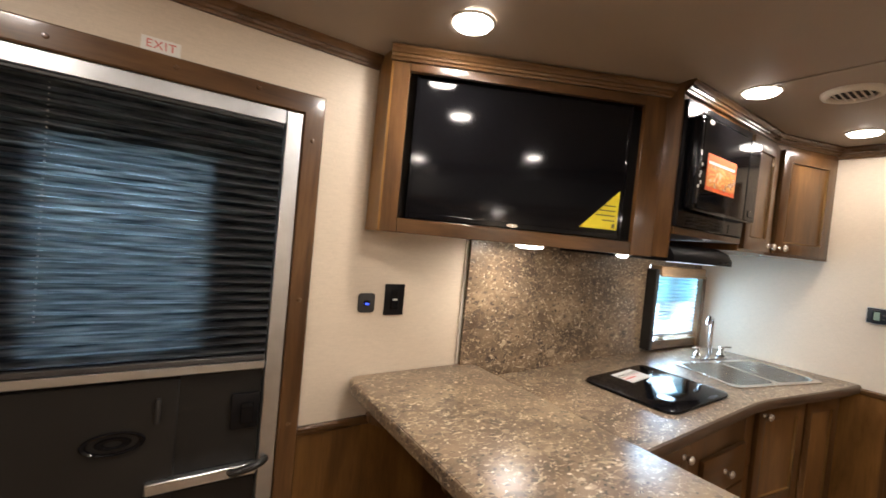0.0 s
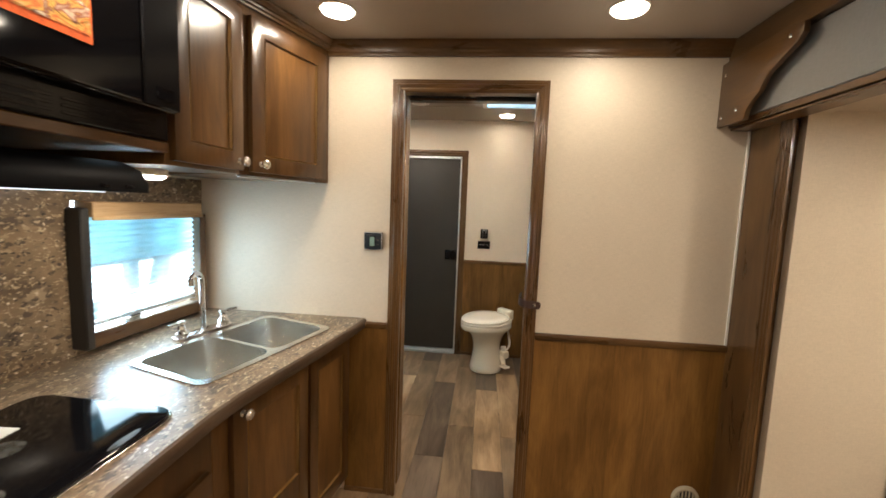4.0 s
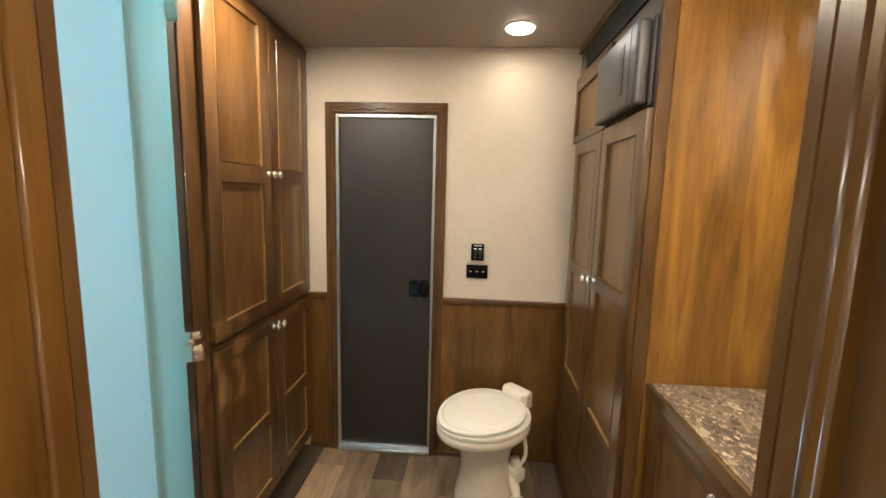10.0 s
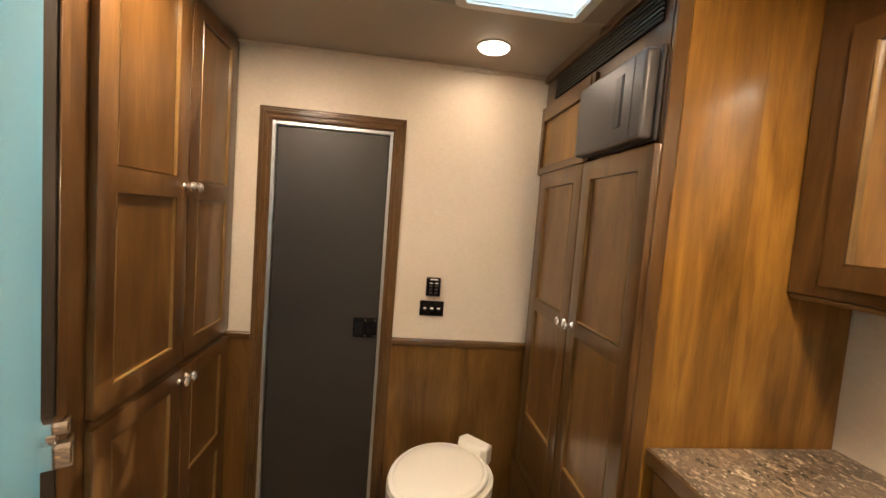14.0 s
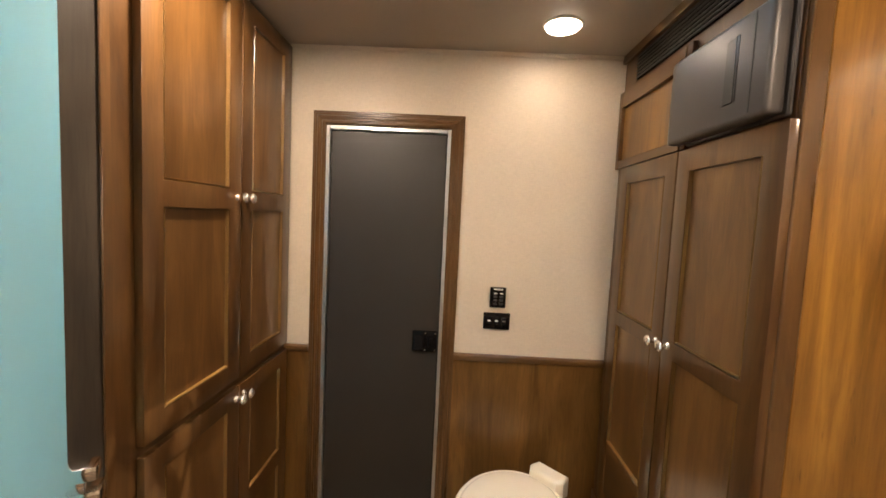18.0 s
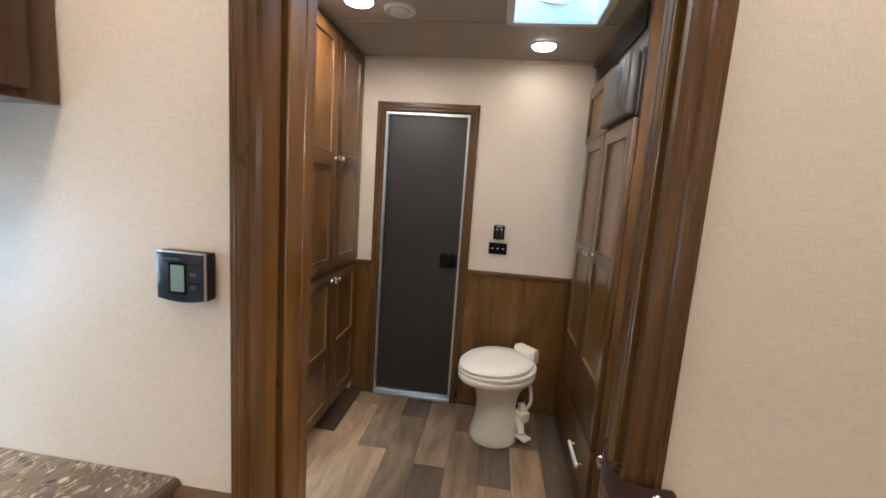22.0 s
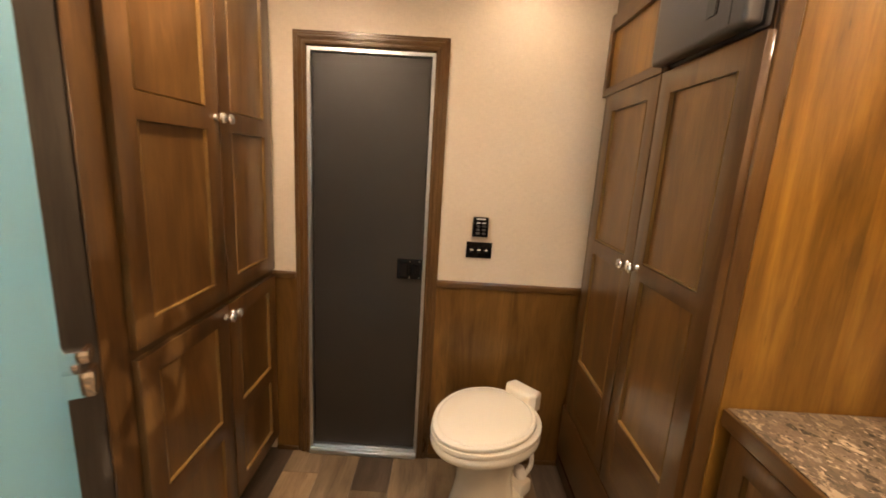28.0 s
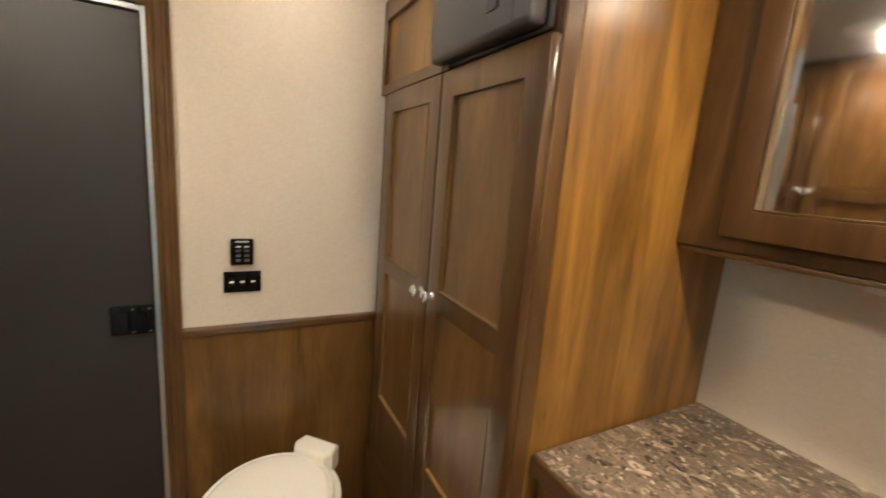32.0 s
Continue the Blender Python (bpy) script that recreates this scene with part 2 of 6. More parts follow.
def marbled(name, ground, layers, veins, lie):
    """Laminate printed like crushed marble: a clouded ground, long chips of many tones lying one way, and broken cream veins."""
    m, t, b = nodes_of(name)
    mp = place(t, (1, 1, 1), False)
    turn = add(t, "ShaderNodeMapping")
    turn.inputs["Rotation"].default_value = (0, 0, radians(lie))
    turn.inputs["Scale"].default_value = (0.62, 1.0, 1.0)
    t.links.new(mp.outputs[0], turn.inputs["Vector"])
    warp = add(t, "ShaderNodeTexNoise", Scale=42.0, Detail=3.0, Roughness=0.6)
    t.links.new(mp.outputs[0], warp.inputs["Vector"])
    shift = add(t, "ShaderNodeVectorMath", operation="MULTIPLY_ADD")
    shift.inputs[1].default_value = (0.020,) * 3
    t.links.new(warp.outputs["Color"], shift.inputs[0])
    t.links.new(turn.outputs[0], shift.inputs[2])
    cloud = add(t, "ShaderNodeTexNoise", Scale=7.0, Detail=7.0, Roughness=0.62)
    t.links.new(shift.outputs[0], cloud.inputs["Vector"])
    tone = ramp(t, ground)
    t.links.new(cloud.outputs["Fac"], tone.inputs[0])
    colour = tone.outputs[0]
    for scale, much, seed, core0, core1, tones in layers:
        moved = add(t, "ShaderNodeVectorMath", operation="ADD")
        moved.inputs[1].default_value = (seed, seed * 2, seed * 3)
        t.links.new(shift.outputs[0], moved.inputs[0])
        cells = add(t, "ShaderNodeTexVoronoi", Scale=scale, Randomness=1.0)
        t.links.new(moved.outputs[0], cells.inputs["Vector"])
        part_of = add(t, "ShaderNodeSeparateColor")
        t.links.new(cells.outputs["Color"], part_of.inputs[0])
        pick = ramp(t, [(max(0.01, 0.985 - much), (0, 0, 0)), (max(0.02, 1.0 - much), (1, 1, 1))])
        t.links.new(part_of.outputs[1], pick.inputs[0])
        core = ramp(t, [(core0, (0.95, 0.95, 0.95)), (core1, (0, 0, 0))])
        t.links.new(cells.outputs["Distance"], core.inputs[0])
        tone = ramp(t, tones)
        t.links.new(part_of.outputs[0], tone.inputs[0])
        colour = mixed(t, "MIX", mixed(t, "MULTIPLY", 1.0, pick.outputs[0], core.outputs[0]), colour, tone.outputs[0])
    # broken cream veins round the stones
    for scale, wide, low, seed, tint in ((16.0, 0.020, 0.56, 2.1, (0.56, 0.46, 0.31)), (34.0, 0.036, 0.55, 6.4, (0.50, 0.40, 0.26)), (62.0, 0.055, 0.55, 9.2, (0.46, 0.37, 0.24))):
        moved = add(t, "ShaderNodeVectorMath", operation="ADD")
        moved.inputs[1].default_value = (seed, seed, seed)
        t.links.new(shift.outputs[0], moved.inputs[0])
        seam = add(t, "ShaderNodeTexVoronoi", feature="DISTANCE_TO_EDGE", Scale=scale)
        t.links.new(moved.outputs[0], seam.inputs["Vector"])
        sr = ramp(t, [(wide * 0.35, (veins, veins, veins)), (wide, (0, 0, 0))])
        t.links.new(seam.outputs["Distance"], sr.inputs[0])
        gap = add(t, "ShaderNodeTexNoise", Scale=scale * 1.6, Detail=3.0, Roughness=0.6)
        t.links.new(moved.outputs[0], gap.inputs["Vector"])
        gr = ramp(t, [(low, (0, 0, 0)), (low + 0.05, (1, 1, 1))])
        t.links.new(gap.outputs["Fac"], gr.inputs[0])
        colour = mixed(t, "MIX", mixed(t, "MULTIPLY", 1.0, sr.outputs[0], gr.outputs[0]), colour, tint)
    t.links.new(colour, b.inputs["Base Color"])
    b.inputs["Roughness"].default_value = 0.30
    fine = add(t, "ShaderNodeTexNoise", Scale=260.0, Detail=2.0)
    t.links.new(mp.outputs[0], fine.inputs["Vector"])
    bumped(t, b, fine.outputs["Fac"], 0.03, 0.0006)
    return m


def linen(name, colour, rough=0.62):
    """Vinyl wall covering with a woven print."""
    m, t, b = nodes_of(name)
    hs = []
    for sc in ((34, 34, 620), (560, 560, 60)):
        mp = place(t, sc, False)
        n = add(t, "ShaderNodeTexNoise", Scale=1.0, Detail=3.0, Roughness=0.6)
        t.links.new(mp.outputs[0], n.inputs["Vector"])
        hs.append(n.outputs["Fac"])
    mp = place(t, (2.2, 2.2, 2.2), False)
    big = add(t, "ShaderNodeTexNoise", Scale=1.0, Detail=4.0)
    t.links.new(mp.outputs[0], big.inputs["Vector"])
    w = add(t, "ShaderNodeMath", operation="ADD")
    t.links.new(hs[0], w.inputs[0])
    t.links.new(hs[1], w.inputs[1])
    half = add(t, "ShaderNodeMath", operation="MULTIPLY")
    half.inputs[1].default_value = 0.5
    t.links.new(w.outputs[0], half.inputs[0])
    r = ramp(t, [(0.34, tuple(c * 0.86 for c in colour)), (0.64, tuple(min(1, c * 1.05) for c in colour))])
    t.links.new(half.outputs[0], r.inputs[0])
    cr = ramp(t, [(0.3, (0.93, 0.92, 0.91)), (0.7, (1.04, 1.04, 1.04))])
    t.links.new(big.outputs["Fac"], cr.inputs[0])
    t.links.new(mixed(t, "MULTIPLY", 1.0, r.outputs[0], cr.outputs[0]), b.inputs["Base Color"])
    b.inputs["Roughness"].default_value = rough
    b.inputs["Specular IOR Level"].default_value = 0.35
    bumped(t, b, half.outputs[0], 0.25, 0.0006)
    return m


def glow(name, colour, strength):
    m, t, b = nodes_of(name)
    b.inputs["Base Color"].default_value = (*colour, 1)
    b.inputs["Emission Color"].default_value = (*colour, 1)
    b.inputs["Emission Strength"].default_value = strength
    return m


def frosted(name, colour, rough, through=0.6, passing=None, grain=(3.5, 3.5, 3.5), contrast=0.10, shine=0.5):
    """Obscure sheet or cloth: part of the light is spread through it, part reflected."""
    m, t, b = nodes_of(name)
    tr = add(t, "ShaderNodeBsdfTranslucent")
    mx = add(t, "ShaderNodeMixShader")
    mp = place(t, grain, False)
    n = add(t, "ShaderNodeTexNoise", Scale=1.0, Detail=5.0)
    t.links.new(mp.outputs[0], n.inputs["Vector"])
    for tint, slot in ((colour, b.inputs["Base Color"]), (passing or colour, tr.inputs["Color"])):
        r = ramp(t, [(0.28, tuple(c * (1 - contrast) for c in tint)), (0.72, tuple(min(1, c * (1 + contrast)) for c in tint))])
        t.links.new(n.outputs["Fac"], r.inputs[0])
        t.links.new(r.outputs[0], slot)
    b.inputs["Roughness"].default_value = rough
    b.inputs["Specular IOR Level"].default_value = shine
    mx.inputs[0].default_value = through
    t.links.new(b.outputs[0], mx.inputs[1])
    t.links.new(tr.outputs[0], mx.inputs[2])
    t.links.new(mx.outputs[0], t.nodes["Material Output"].inputs[0])
    return m


def clear_glass(name, colour=(0.95, 0.98, 1.0)):
    m, t, b = nodes_of(name)
    b.inputs["Base Color"].default_value = (*colour, 1)
    b.inputs["Transmission Weight"].default_value = 1.0
    b.inputs["Roughness"].default_value = 0.02
    b.inputs["IOR"].default_value = 1.45
    return m


CAB = ((0.0472, 0.0210, 0.0064), (0.0913, 0.0434, 0.0133), (0.1468, 0.0734, 0.0238))
cabinet_wood = wood("cabinet_wood", *CAB, "z", worn=0.9, across=12.0, coat=0.65, sheen=0.11)
cabinet_wood_x = wood("cabinet_wood_across", *CAB, "x", worn=0.9, across=12.0, coat=0.65, sheen=0.11)
panel_wood = wood("panel_wood", (0.0695, 0.0320, 0.0095), (0.1288, 0.0618, 0.0182), (0.1949, 0.1010, 0.0334), "z", 0.28, worn=0.9, across=12.0, coat=0.5, sheen=0.16)
# lighter woods for panel ledges: the light their bevels catch, put into the colour
edge_wood = wood("lit_edge_wood", (0.200, 0.1056, 0.0288), (0.300, 0.1728, 0.0540), (0.400, 0.2400, 0.0792), "x", 0.3)
lit_side_wood = wood("lit_stile_wood", (0.126, 0.0706, 0.0216), (0.194, 0.1156, 0.0384), (0.272, 0.1691, 0.0624), "z", 0.3)
side_wood = wood("cabinet_side_wood", (0.1210, 0.0592, 0.0134), (0.2200, 0.1130, 0.0270), (0.3080, 0.1637, 0.0436), "z", 0.30)
trim_wood = wood("trim_wood", (0.0605, 0.0294, 0.0103), (0.1133, 0.0576, 0.0200), (0.1650, 0.0887, 0.0316), "z", 0.26, coat=0.5, worn=0.6)
trim_wood_x = wood("trim_wood_across", (0.0605, 0.0294, 0.0103), (0.1133, 0.0576, 0.0200), (0.1650, 0.0887, 0.0316), "x", 0.26, coat=0.5, worn=0.6)
trim_wood_y = wood("trim_wood_deep", (0.0605, 0.0294, 0.0103), (0.1133, 0.0576, 0.0200), (0.1650, 0.0887, 0.0316), "y", 0.26, coat=0.5, worn=0.6)
wainscot_wood = wood("wainscot_wood", (0.0938, 0.0441, 0.0096), (0.1656, 0.0825, 0.0203), (0.2401, 0.1294, 0.0351), "z", 0.36, strips=0.105, knots=0.8, coat=0.22, worn=1.0, streak=0.22, flecks=0.22)
hickory_wood = wood("hickory_wood", (0.110, 0.052, 0.0095), (0.228, 0.114, 0.0225), (0.355, 0.188, 0.041), "z", 0.34, strips=0.085, coat=0.5, worn=0.8, across=9.0, streak=0.34, sheen=0.20, figure=1.3, flecks=0.40)
grey_wood = wood("grey_stained_wood", (0.026, 0.021, 0.016), (0.044, 0.036, 0.028), (0.066, 0.054, 0.042), "z", 0.35, knots=1.0)
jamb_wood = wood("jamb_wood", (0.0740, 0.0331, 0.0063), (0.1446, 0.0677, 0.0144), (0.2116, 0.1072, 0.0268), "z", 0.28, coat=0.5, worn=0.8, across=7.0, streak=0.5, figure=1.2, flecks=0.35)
tan_wood = wood("tan_wood", (0.33, 0.22, 0.12), (0.42, 0.29, 0.16), (0.5, 0.36, 0.21), "x", 0.4)
STONE = [(0.0, (0.070, 0.052, 0.040)), (0.40, (0.120, 0.086, 0.060)), (0.75, (0.205, 0.150, 0.100)), (1.0, (0.34, 0.26, 0.17))]
FLAKE = [(0.0, (0.060, 0.044, 0.032)), (0.35, (0.110, 0.080, 0.054)), (0.65, (0.230, 0.168, 0.108)), (0.88, (0.36, 0.275, 0.18)), (1.0, (0.52, 0.42, 0.29))]
CHIP = [(0.0, (0.020, 0.016, 0.013)), (0.30, (0.060, 0.044, 0.034)), (0.46, (0.150, 0.112, 0.080)), (0.62, (0.30, 0.225, 0.150)), (0.82, (0.52, 0.42, 0.30)), (1.0, (0.74, 0.64, 0.50))]
stone_laminate = marbled("stone_laminate", [(0.34, (0.085, 0.058, 0.037)), (0.47, (0.155, 0.108, 0.068)), (0.58, (0.225, 0.160, 0.100)), (0.70, (0.320, 0.235, 0.148))],
                         ((20.0, 0.36, 1.3, 0.34, 0.48, STONE), (44.0, 0.40, 4.1, 0.36, 0.46, STONE), (70.0, 0.26, 7.7, 0.36, 0.43, FLAKE), (120.0, 0.36, 2.9, 0.38, 0.45, CHIP)), 1.0, 25)
PEBBLE = [(0.0, (0.026, 0.020, 0.016)), (0.22, (0.070, 0.050, 0.037)), (0.45, (0.160, 0.116, 0.078)), (0.70, (0.290, 0.215, 0.142)), (0.90, (0.46, 0.36, 0.25)), (1.0, (0.72, 0.61, 0.46))]
pebble_laminate = marbled("pebble_laminate", [(0.34, (0.070, 0.050, 0.037)), (0.47, (0.135, 0.099, 0.070)), (0.58, (0.205, 0.152, 0.106)), (0.70, (0.295, 0.225, 0.158))],
                          ((26.0, 0.40, 1.3, 0.36, 0.43, PEBBLE), (48.0, 0.46, 4.1, 0.37, 0.42, PEBBLE), (88.0, 0.52, 7.7, 0.40, 0.45, PEBBLE), (170.0, 0.42, 2.9, 0.42, 0.47, PEBBLE)), 0.55, 35)
wall_vinyl = linen("wall_vinyl", (0.6498, 0.5595, 0.4422), 0.46)
grey_vinyl = linen("grey_vinyl", (0.235, 0.220, 0.200), 0.55)
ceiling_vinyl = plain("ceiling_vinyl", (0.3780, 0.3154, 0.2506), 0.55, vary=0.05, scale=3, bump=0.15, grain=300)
seam_vinyl = plain("seam_vinyl", (0.40, 0.34, 0.27), 0.5)
black_plastic = plain("black_plastic", (0.007, 0.007, 0.008), 0.16, vary=0.2, bump=0.04, grain=400, shine=0.20)
matt_black = plain("matt_black", (0.020, 0.019, 0.018), 0.5, vary=0.2, bump=0.1, grain=300)
gloss_black = plain("gloss_black", (0.004, 0.004, 0.005), 0.07, vary=0.1, shine=0.22)
door_charcoal = plain("door_charcoal", (0.0235, 0.0195, 0.0155), 0.42, vary=0.12, scale=4, bump=0.35, grain=420)
door_black = plain("door_black", (0.015, 0.0135, 0.012), 0.5, vary=0.15, scale=4, bump=0.3, grain=420, shine=0.3)
edge_laminate = wood("edge_laminate", (0.055, 0.036, 0.023), (0.085, 0.056, 0.036), (0.12, 0.082, 0.054), "x", 0.35)
grey_plastic = plain("grey_plastic", (0.042, 0.039, 0.038), 0.40, vary=0.1, bump=0.1, grain=400)
aluminium = plain("aluminium", (0.66, 0.68, 0.70), 0.32, 1.0, vary=0.06, scale=20)
chrome = plain("chrome", (0.78, 0.78, 0.79), 0.10, 1.0, vary=0.03)
nickel = plain("brushed_nickel", (0.62, 0.58, 0.52), 0.24, 1.0, vary=0.05)
knob_metal = plain("satin_knob_metal", (0.80, 0.76, 0.70), 0.22, 0.85, vary=0.04)
brass = plain("brass", (0.50, 0.36, 0.15), 0.35, 1.0, vary=0.15)
steel = plain("stainless_steel", (0.66, 0.63, 0.58), 0.24, 1.0, vary=0.03, scale=4)
brushed_steel = plain("brushed_steel", (0.54, 0.50, 0.43), 0.40, 1.0, vary=0.04, scale=14)
rim_steel = plain("satin_rim_steel", (0.80, 0.77, 0.72), 0.36, 1.0, vary=0.03)
white_plastic = plain("white_plastic", (0.72, 0.68, 0.60), 0.35, vary=0.04)
bone_china = plain("bone_china", (0.83, 0.76, 0.62), 0.14, vary=0.02, scale=3, coat=0.6)
beige_plastic = plain("beige_plastic", (0.42, 0.36, 0.26), 0.45)
leather = plain("brown_leather", (0.040, 0.018, 0.014), 0.42, vary=0.25, bump=0.4, grain=260)
paper = plain("paper", (0.78, 0.77, 0.73), 0.7, vary=0.05)
yellow_card = plain("yellow_card", (0.85, 0.72, 0.02), 0.5, vary=0.05)
red_ink = plain("red_ink", (0.62, 0.12, 0.10), 0.6)
dark_ink = plain("dark_ink", (0.10, 0.09, 0.03), 0.6)
orange_print = plain("orange_print", (0.80, 0.13, 0.02), 0.45, vary=0.25, scale=60)


def photo(name):
    """A printed food photograph: blurred blobs of warm colours."""
    m, t, b = nodes_of(name)
    mp = place(t, (22, 22, 30), False)
    n = add(t, "ShaderNodeTexNoise", Scale=1.0, Detail=2.0, Roughness=0.5, Distortion=1.2)
    t.links.new(mp.outputs[0], n.inputs["Vector"])
    r = ramp(t, [(0.30, (0.75, 0.60, 0.42)), (0.40, (0.80, 0.42, 0.10)), (0.50, (0.70, 0.14, 0.03)), (0.58, (0.85, 0.50, 0.12)), (0.66, (0.30, 0.08, 0.05)), (0.74, (0.85, 0.72, 0.55))])
    t.links.new(n.outputs["Fac"], r.inputs[0])
    t.links.new(r.outputs[0], b.inputs["Base Color"])
    b.inputs["Roughness"].default_value = 0.35
    return m


food_photo = photo("food_photo")
mirror = plain("mirror_silver", (0.86, 0.88, 0.88), 0.02, 1.0, vary=0.0)
lamp_lens = glow("lamp_lens", (1.0, 0.90, 0.74), 17.0)
blue_led = glow("blue_led", (0.05, 0.09, 1.0), 3.5)
white_led = glow("white_led", (0.8, 0.88, 1.0), 2.0)
aqua_glass = frosted("aqua_obscure_glass", (0.42, 0.600, 0.590), 0.16, 0.62, None, (1.6, 1.6, 0.9), 0.07)
pale_glass = frosted("pale_obscure_glass", (0.52, 0.680, 0.710), 0.18, 0.62, None, (1.6, 1.6, 0.9), 0.06)
shade_cloth = frosted("pleated_shade_cloth", (0.50, 0.66, 0.68), 0.7, 0.60, (0.55, 0.80, 0.86))
blind_cloth = frosted("charcoal_blind_cloth", (0.040, 0.039, 0.040), 0.75, 0.58, (0.50, 0.74, 1.0), (9.0, 9.0, 150.0), 0.85, 0.2)


def sheer(name, colour, clear):
    """Thin cloth that can be seen through in part."""
    m, t, b = nodes_of(name)
    tl = add(t, "ShaderNodeBsdfTranslucent")
    tl.inputs["Color"].default_value = (*colour, 1)
    op = add(t, "ShaderNodeBsdfTransparent")
    mx = add(t, "ShaderNodeMixShader")
    mx.inputs[0].default_value = 0.6
    b.inputs["Base Color"].default_value = (*colour, 1)
    b.inputs["Roughness"].default_value = 0.8
    t.links.new(b.outputs[0], mx.inputs[1])
    t.links.new(tl.outputs[0], mx.inputs[2])
    my = add(t, "ShaderNodeMixShader")
    my.inputs[0].default_value = clear
    t.links.new(mx.outputs[0], my.inputs[1])
    t.links.new(op.outputs[0], my.inputs[2])
    t.links.new(my.outputs[0], t.nodes["Material Output"].inputs[0])
    return m


sheer_cloth = sheer("sheer_shade_cloth", (0.66, 0.80, 0.84), 0.34)
dome_plastic = frosted("vent_dome_plastic", (0.62, 0.82, 0.92), 0.3, 0.8)
pane_glass = clear_glass("pane_glass")
tinted_glass = clear_glass("tinted_glass", (0.18, 0.34, 0.42))
door_glass = clear_glass("door_glass", (0.86, 0.95, 1.0))
shower_wall = plain("shower_wall_plastic", (0.74, 0.78, 0.78), 0.3, vary=0.03)
lawn = plain("lawn", (0.07, 0.11, 0.035), 0.9, vary=0.4, scale=2)
daylight_board = glow("bright_distance", (0.80, 0.92, 1.0), 4.0)


# ---- building helpers ----
def finish(name, bm, material, smooth=True):
    bmesh.ops.remove_doubles(bm, verts=bm.verts, dist=1e-6)
    bmesh.ops.recalc_face_normals(bm, faces=bm.faces)
    me = bpy.data.meshes.new(name)
    bm.to_mesh(me)
    bm.free()
    me.materials.append(material)
    if smooth:
        for p in me.polygons:
            p.use_smooth = True
        me.set_sharp_from_angle(angle=radians(38))
    return me


def thing(name, label, category, m=None, group="", kind=""):
    """A top-level Empty; its parts are built in its own axes."""
    ob = new(name)
    ob.empty_display_size = 0.05
    ob.matrix_basis = m or Matrix()
    return tagged(ob, label, category, group, kind)


def part(name, bm, material, parent, label="", smooth=True):
    ob = new(name, finish(name, bm, material, smooth))
    ob.parent = parent
    if label:
        tagged(ob, label)
    return ob


def single(name, bm, material, label, category="", m=None, group="", kind="", smooth=True):
    ob = new(name, finish(name, bm, material, smooth))
    ob.matrix_basis = m or Matrix()
    return tagged(ob, label, category, group, kind)


def box(x0, x1, y0, y1, z0, z1, bev=0.002, bm=None, seg=1):
    own = bm or bmesh.new()
    b = bmesh.new()
    bmesh.ops.create_cube(b, size=1, matrix=Matrix.LocRotScale(((x0 + x1) / 2, (y0 + y1) / 2, (z0 + z1) / 2), None, (abs(x1 - x0), abs(y1 - y0), abs(z1 - z0))))
    if bev:
        bmesh.ops.bevel(b, geom=b.edges[:], offset=bev, segments=seg, affect="EDGES", profile=0.6)
    return joined(own, b)


def joined(bm, b):
    tmp = bpy.data.meshes.new("tmp")
    b.to_mesh(tmp)
    b.free()
    bm.from_mesh(tmp)
    bpy.data.meshes.remove(tmp)
    return bm


def prism(pts, z0, z1, bev=0.0, m=None, bm=None, seg=2):
    """An outline in x, y raised from z0 to z1, then set by the pose m."""
    b = bmesh.new()
    low = [b.verts.new((x, y, z0)) for x, y in pts]
    high = [b.verts.new((x, y, z1)) for x, y in pts]
    b.faces.new(low[::-1])
    b.faces.new(high)
    for k in range(len(pts)):
        b.faces.new((low[k], low[k - 1], high[k - 1], high[k]))
    bmesh.ops.recalc_face_normals(b, faces=b.faces)
    if bev:
        bmesh.ops.bevel(b, geom=[e for e in b.edges if abs(e.verts[0].co.z - e.verts[1].co.z) < 1e-6], offset=bev, segments=seg, affect="EDGES", profile=0.6)
    if m:
        b.transform(m)
    return joined(bm or bmesh.new(), b)


def lathe(profile, m=None, seg=24, bm=None, sx=1.0, sy=1.0):
    """A turned shape from (radius, height) pairs."""
    b = bmesh.new()
    rings = []
    for r, z in profile:
        if r < 1e-6:
            rings.append([b.verts.new((0, 0, z))])
        else:
            rings.append([b.verts.new((r * sx * math.cos(2 * math.pi * k / seg), r * sy * math.sin(2 * math.pi * k / seg), z)) for k in range(seg)])
    for lo, hi in zip(rings, rings[1:]):
        for k in range(seg):
            a, c = lo[k % len(lo)], lo[(k + 1) % len(lo)]
            d, e = hi[(k + 1) % len(hi)], hi[k % len(hi)]
            vs = [v for n, v in enumerate((a, c, d, e)) if v not in (a, c, d, e)[:n]]
            if len(vs) > 2:
                b.faces.new(vs)
    if m:
        b.transform(m)
    return joined(bm or bmesh.new(), b)


def tube(pts, r, seg=10, bm=None):
    """A round bar bent along points."""
    b = bmesh.new()
    ps = [Vector(p) for p in pts]
    rad = r if isinstance(r, (list, tuple)) else [r] * len(ps)
    up = Vector((0.31, 0.17, 0.93))
    rings = []
    for k, p in enumerate(ps):
        d = (ps[min(k + 1, len(ps) - 1)] - ps[max(k - 1, 0)]).normalized()
        u = d.cross(up).normalized()
        v = d.cross(u).normalized()
        rings.append([b.verts.new(p + rad[k] * (math.cos(2 * math.pi * q / seg) * u + math.sin(2 * math.pi * q / seg) * v)) for q in range(seg)])
    for lo, hi in zip(rings, rings[1:]):
        for q in range(seg):
            b.faces.new((lo[q], lo[(q + 1) % seg], hi[(q + 1) % seg], hi[q]))
    b.faces.new(rings[0])
    b.faces.new(rings[-1][::-1])
    return joined(bm or bmesh.new(), b)


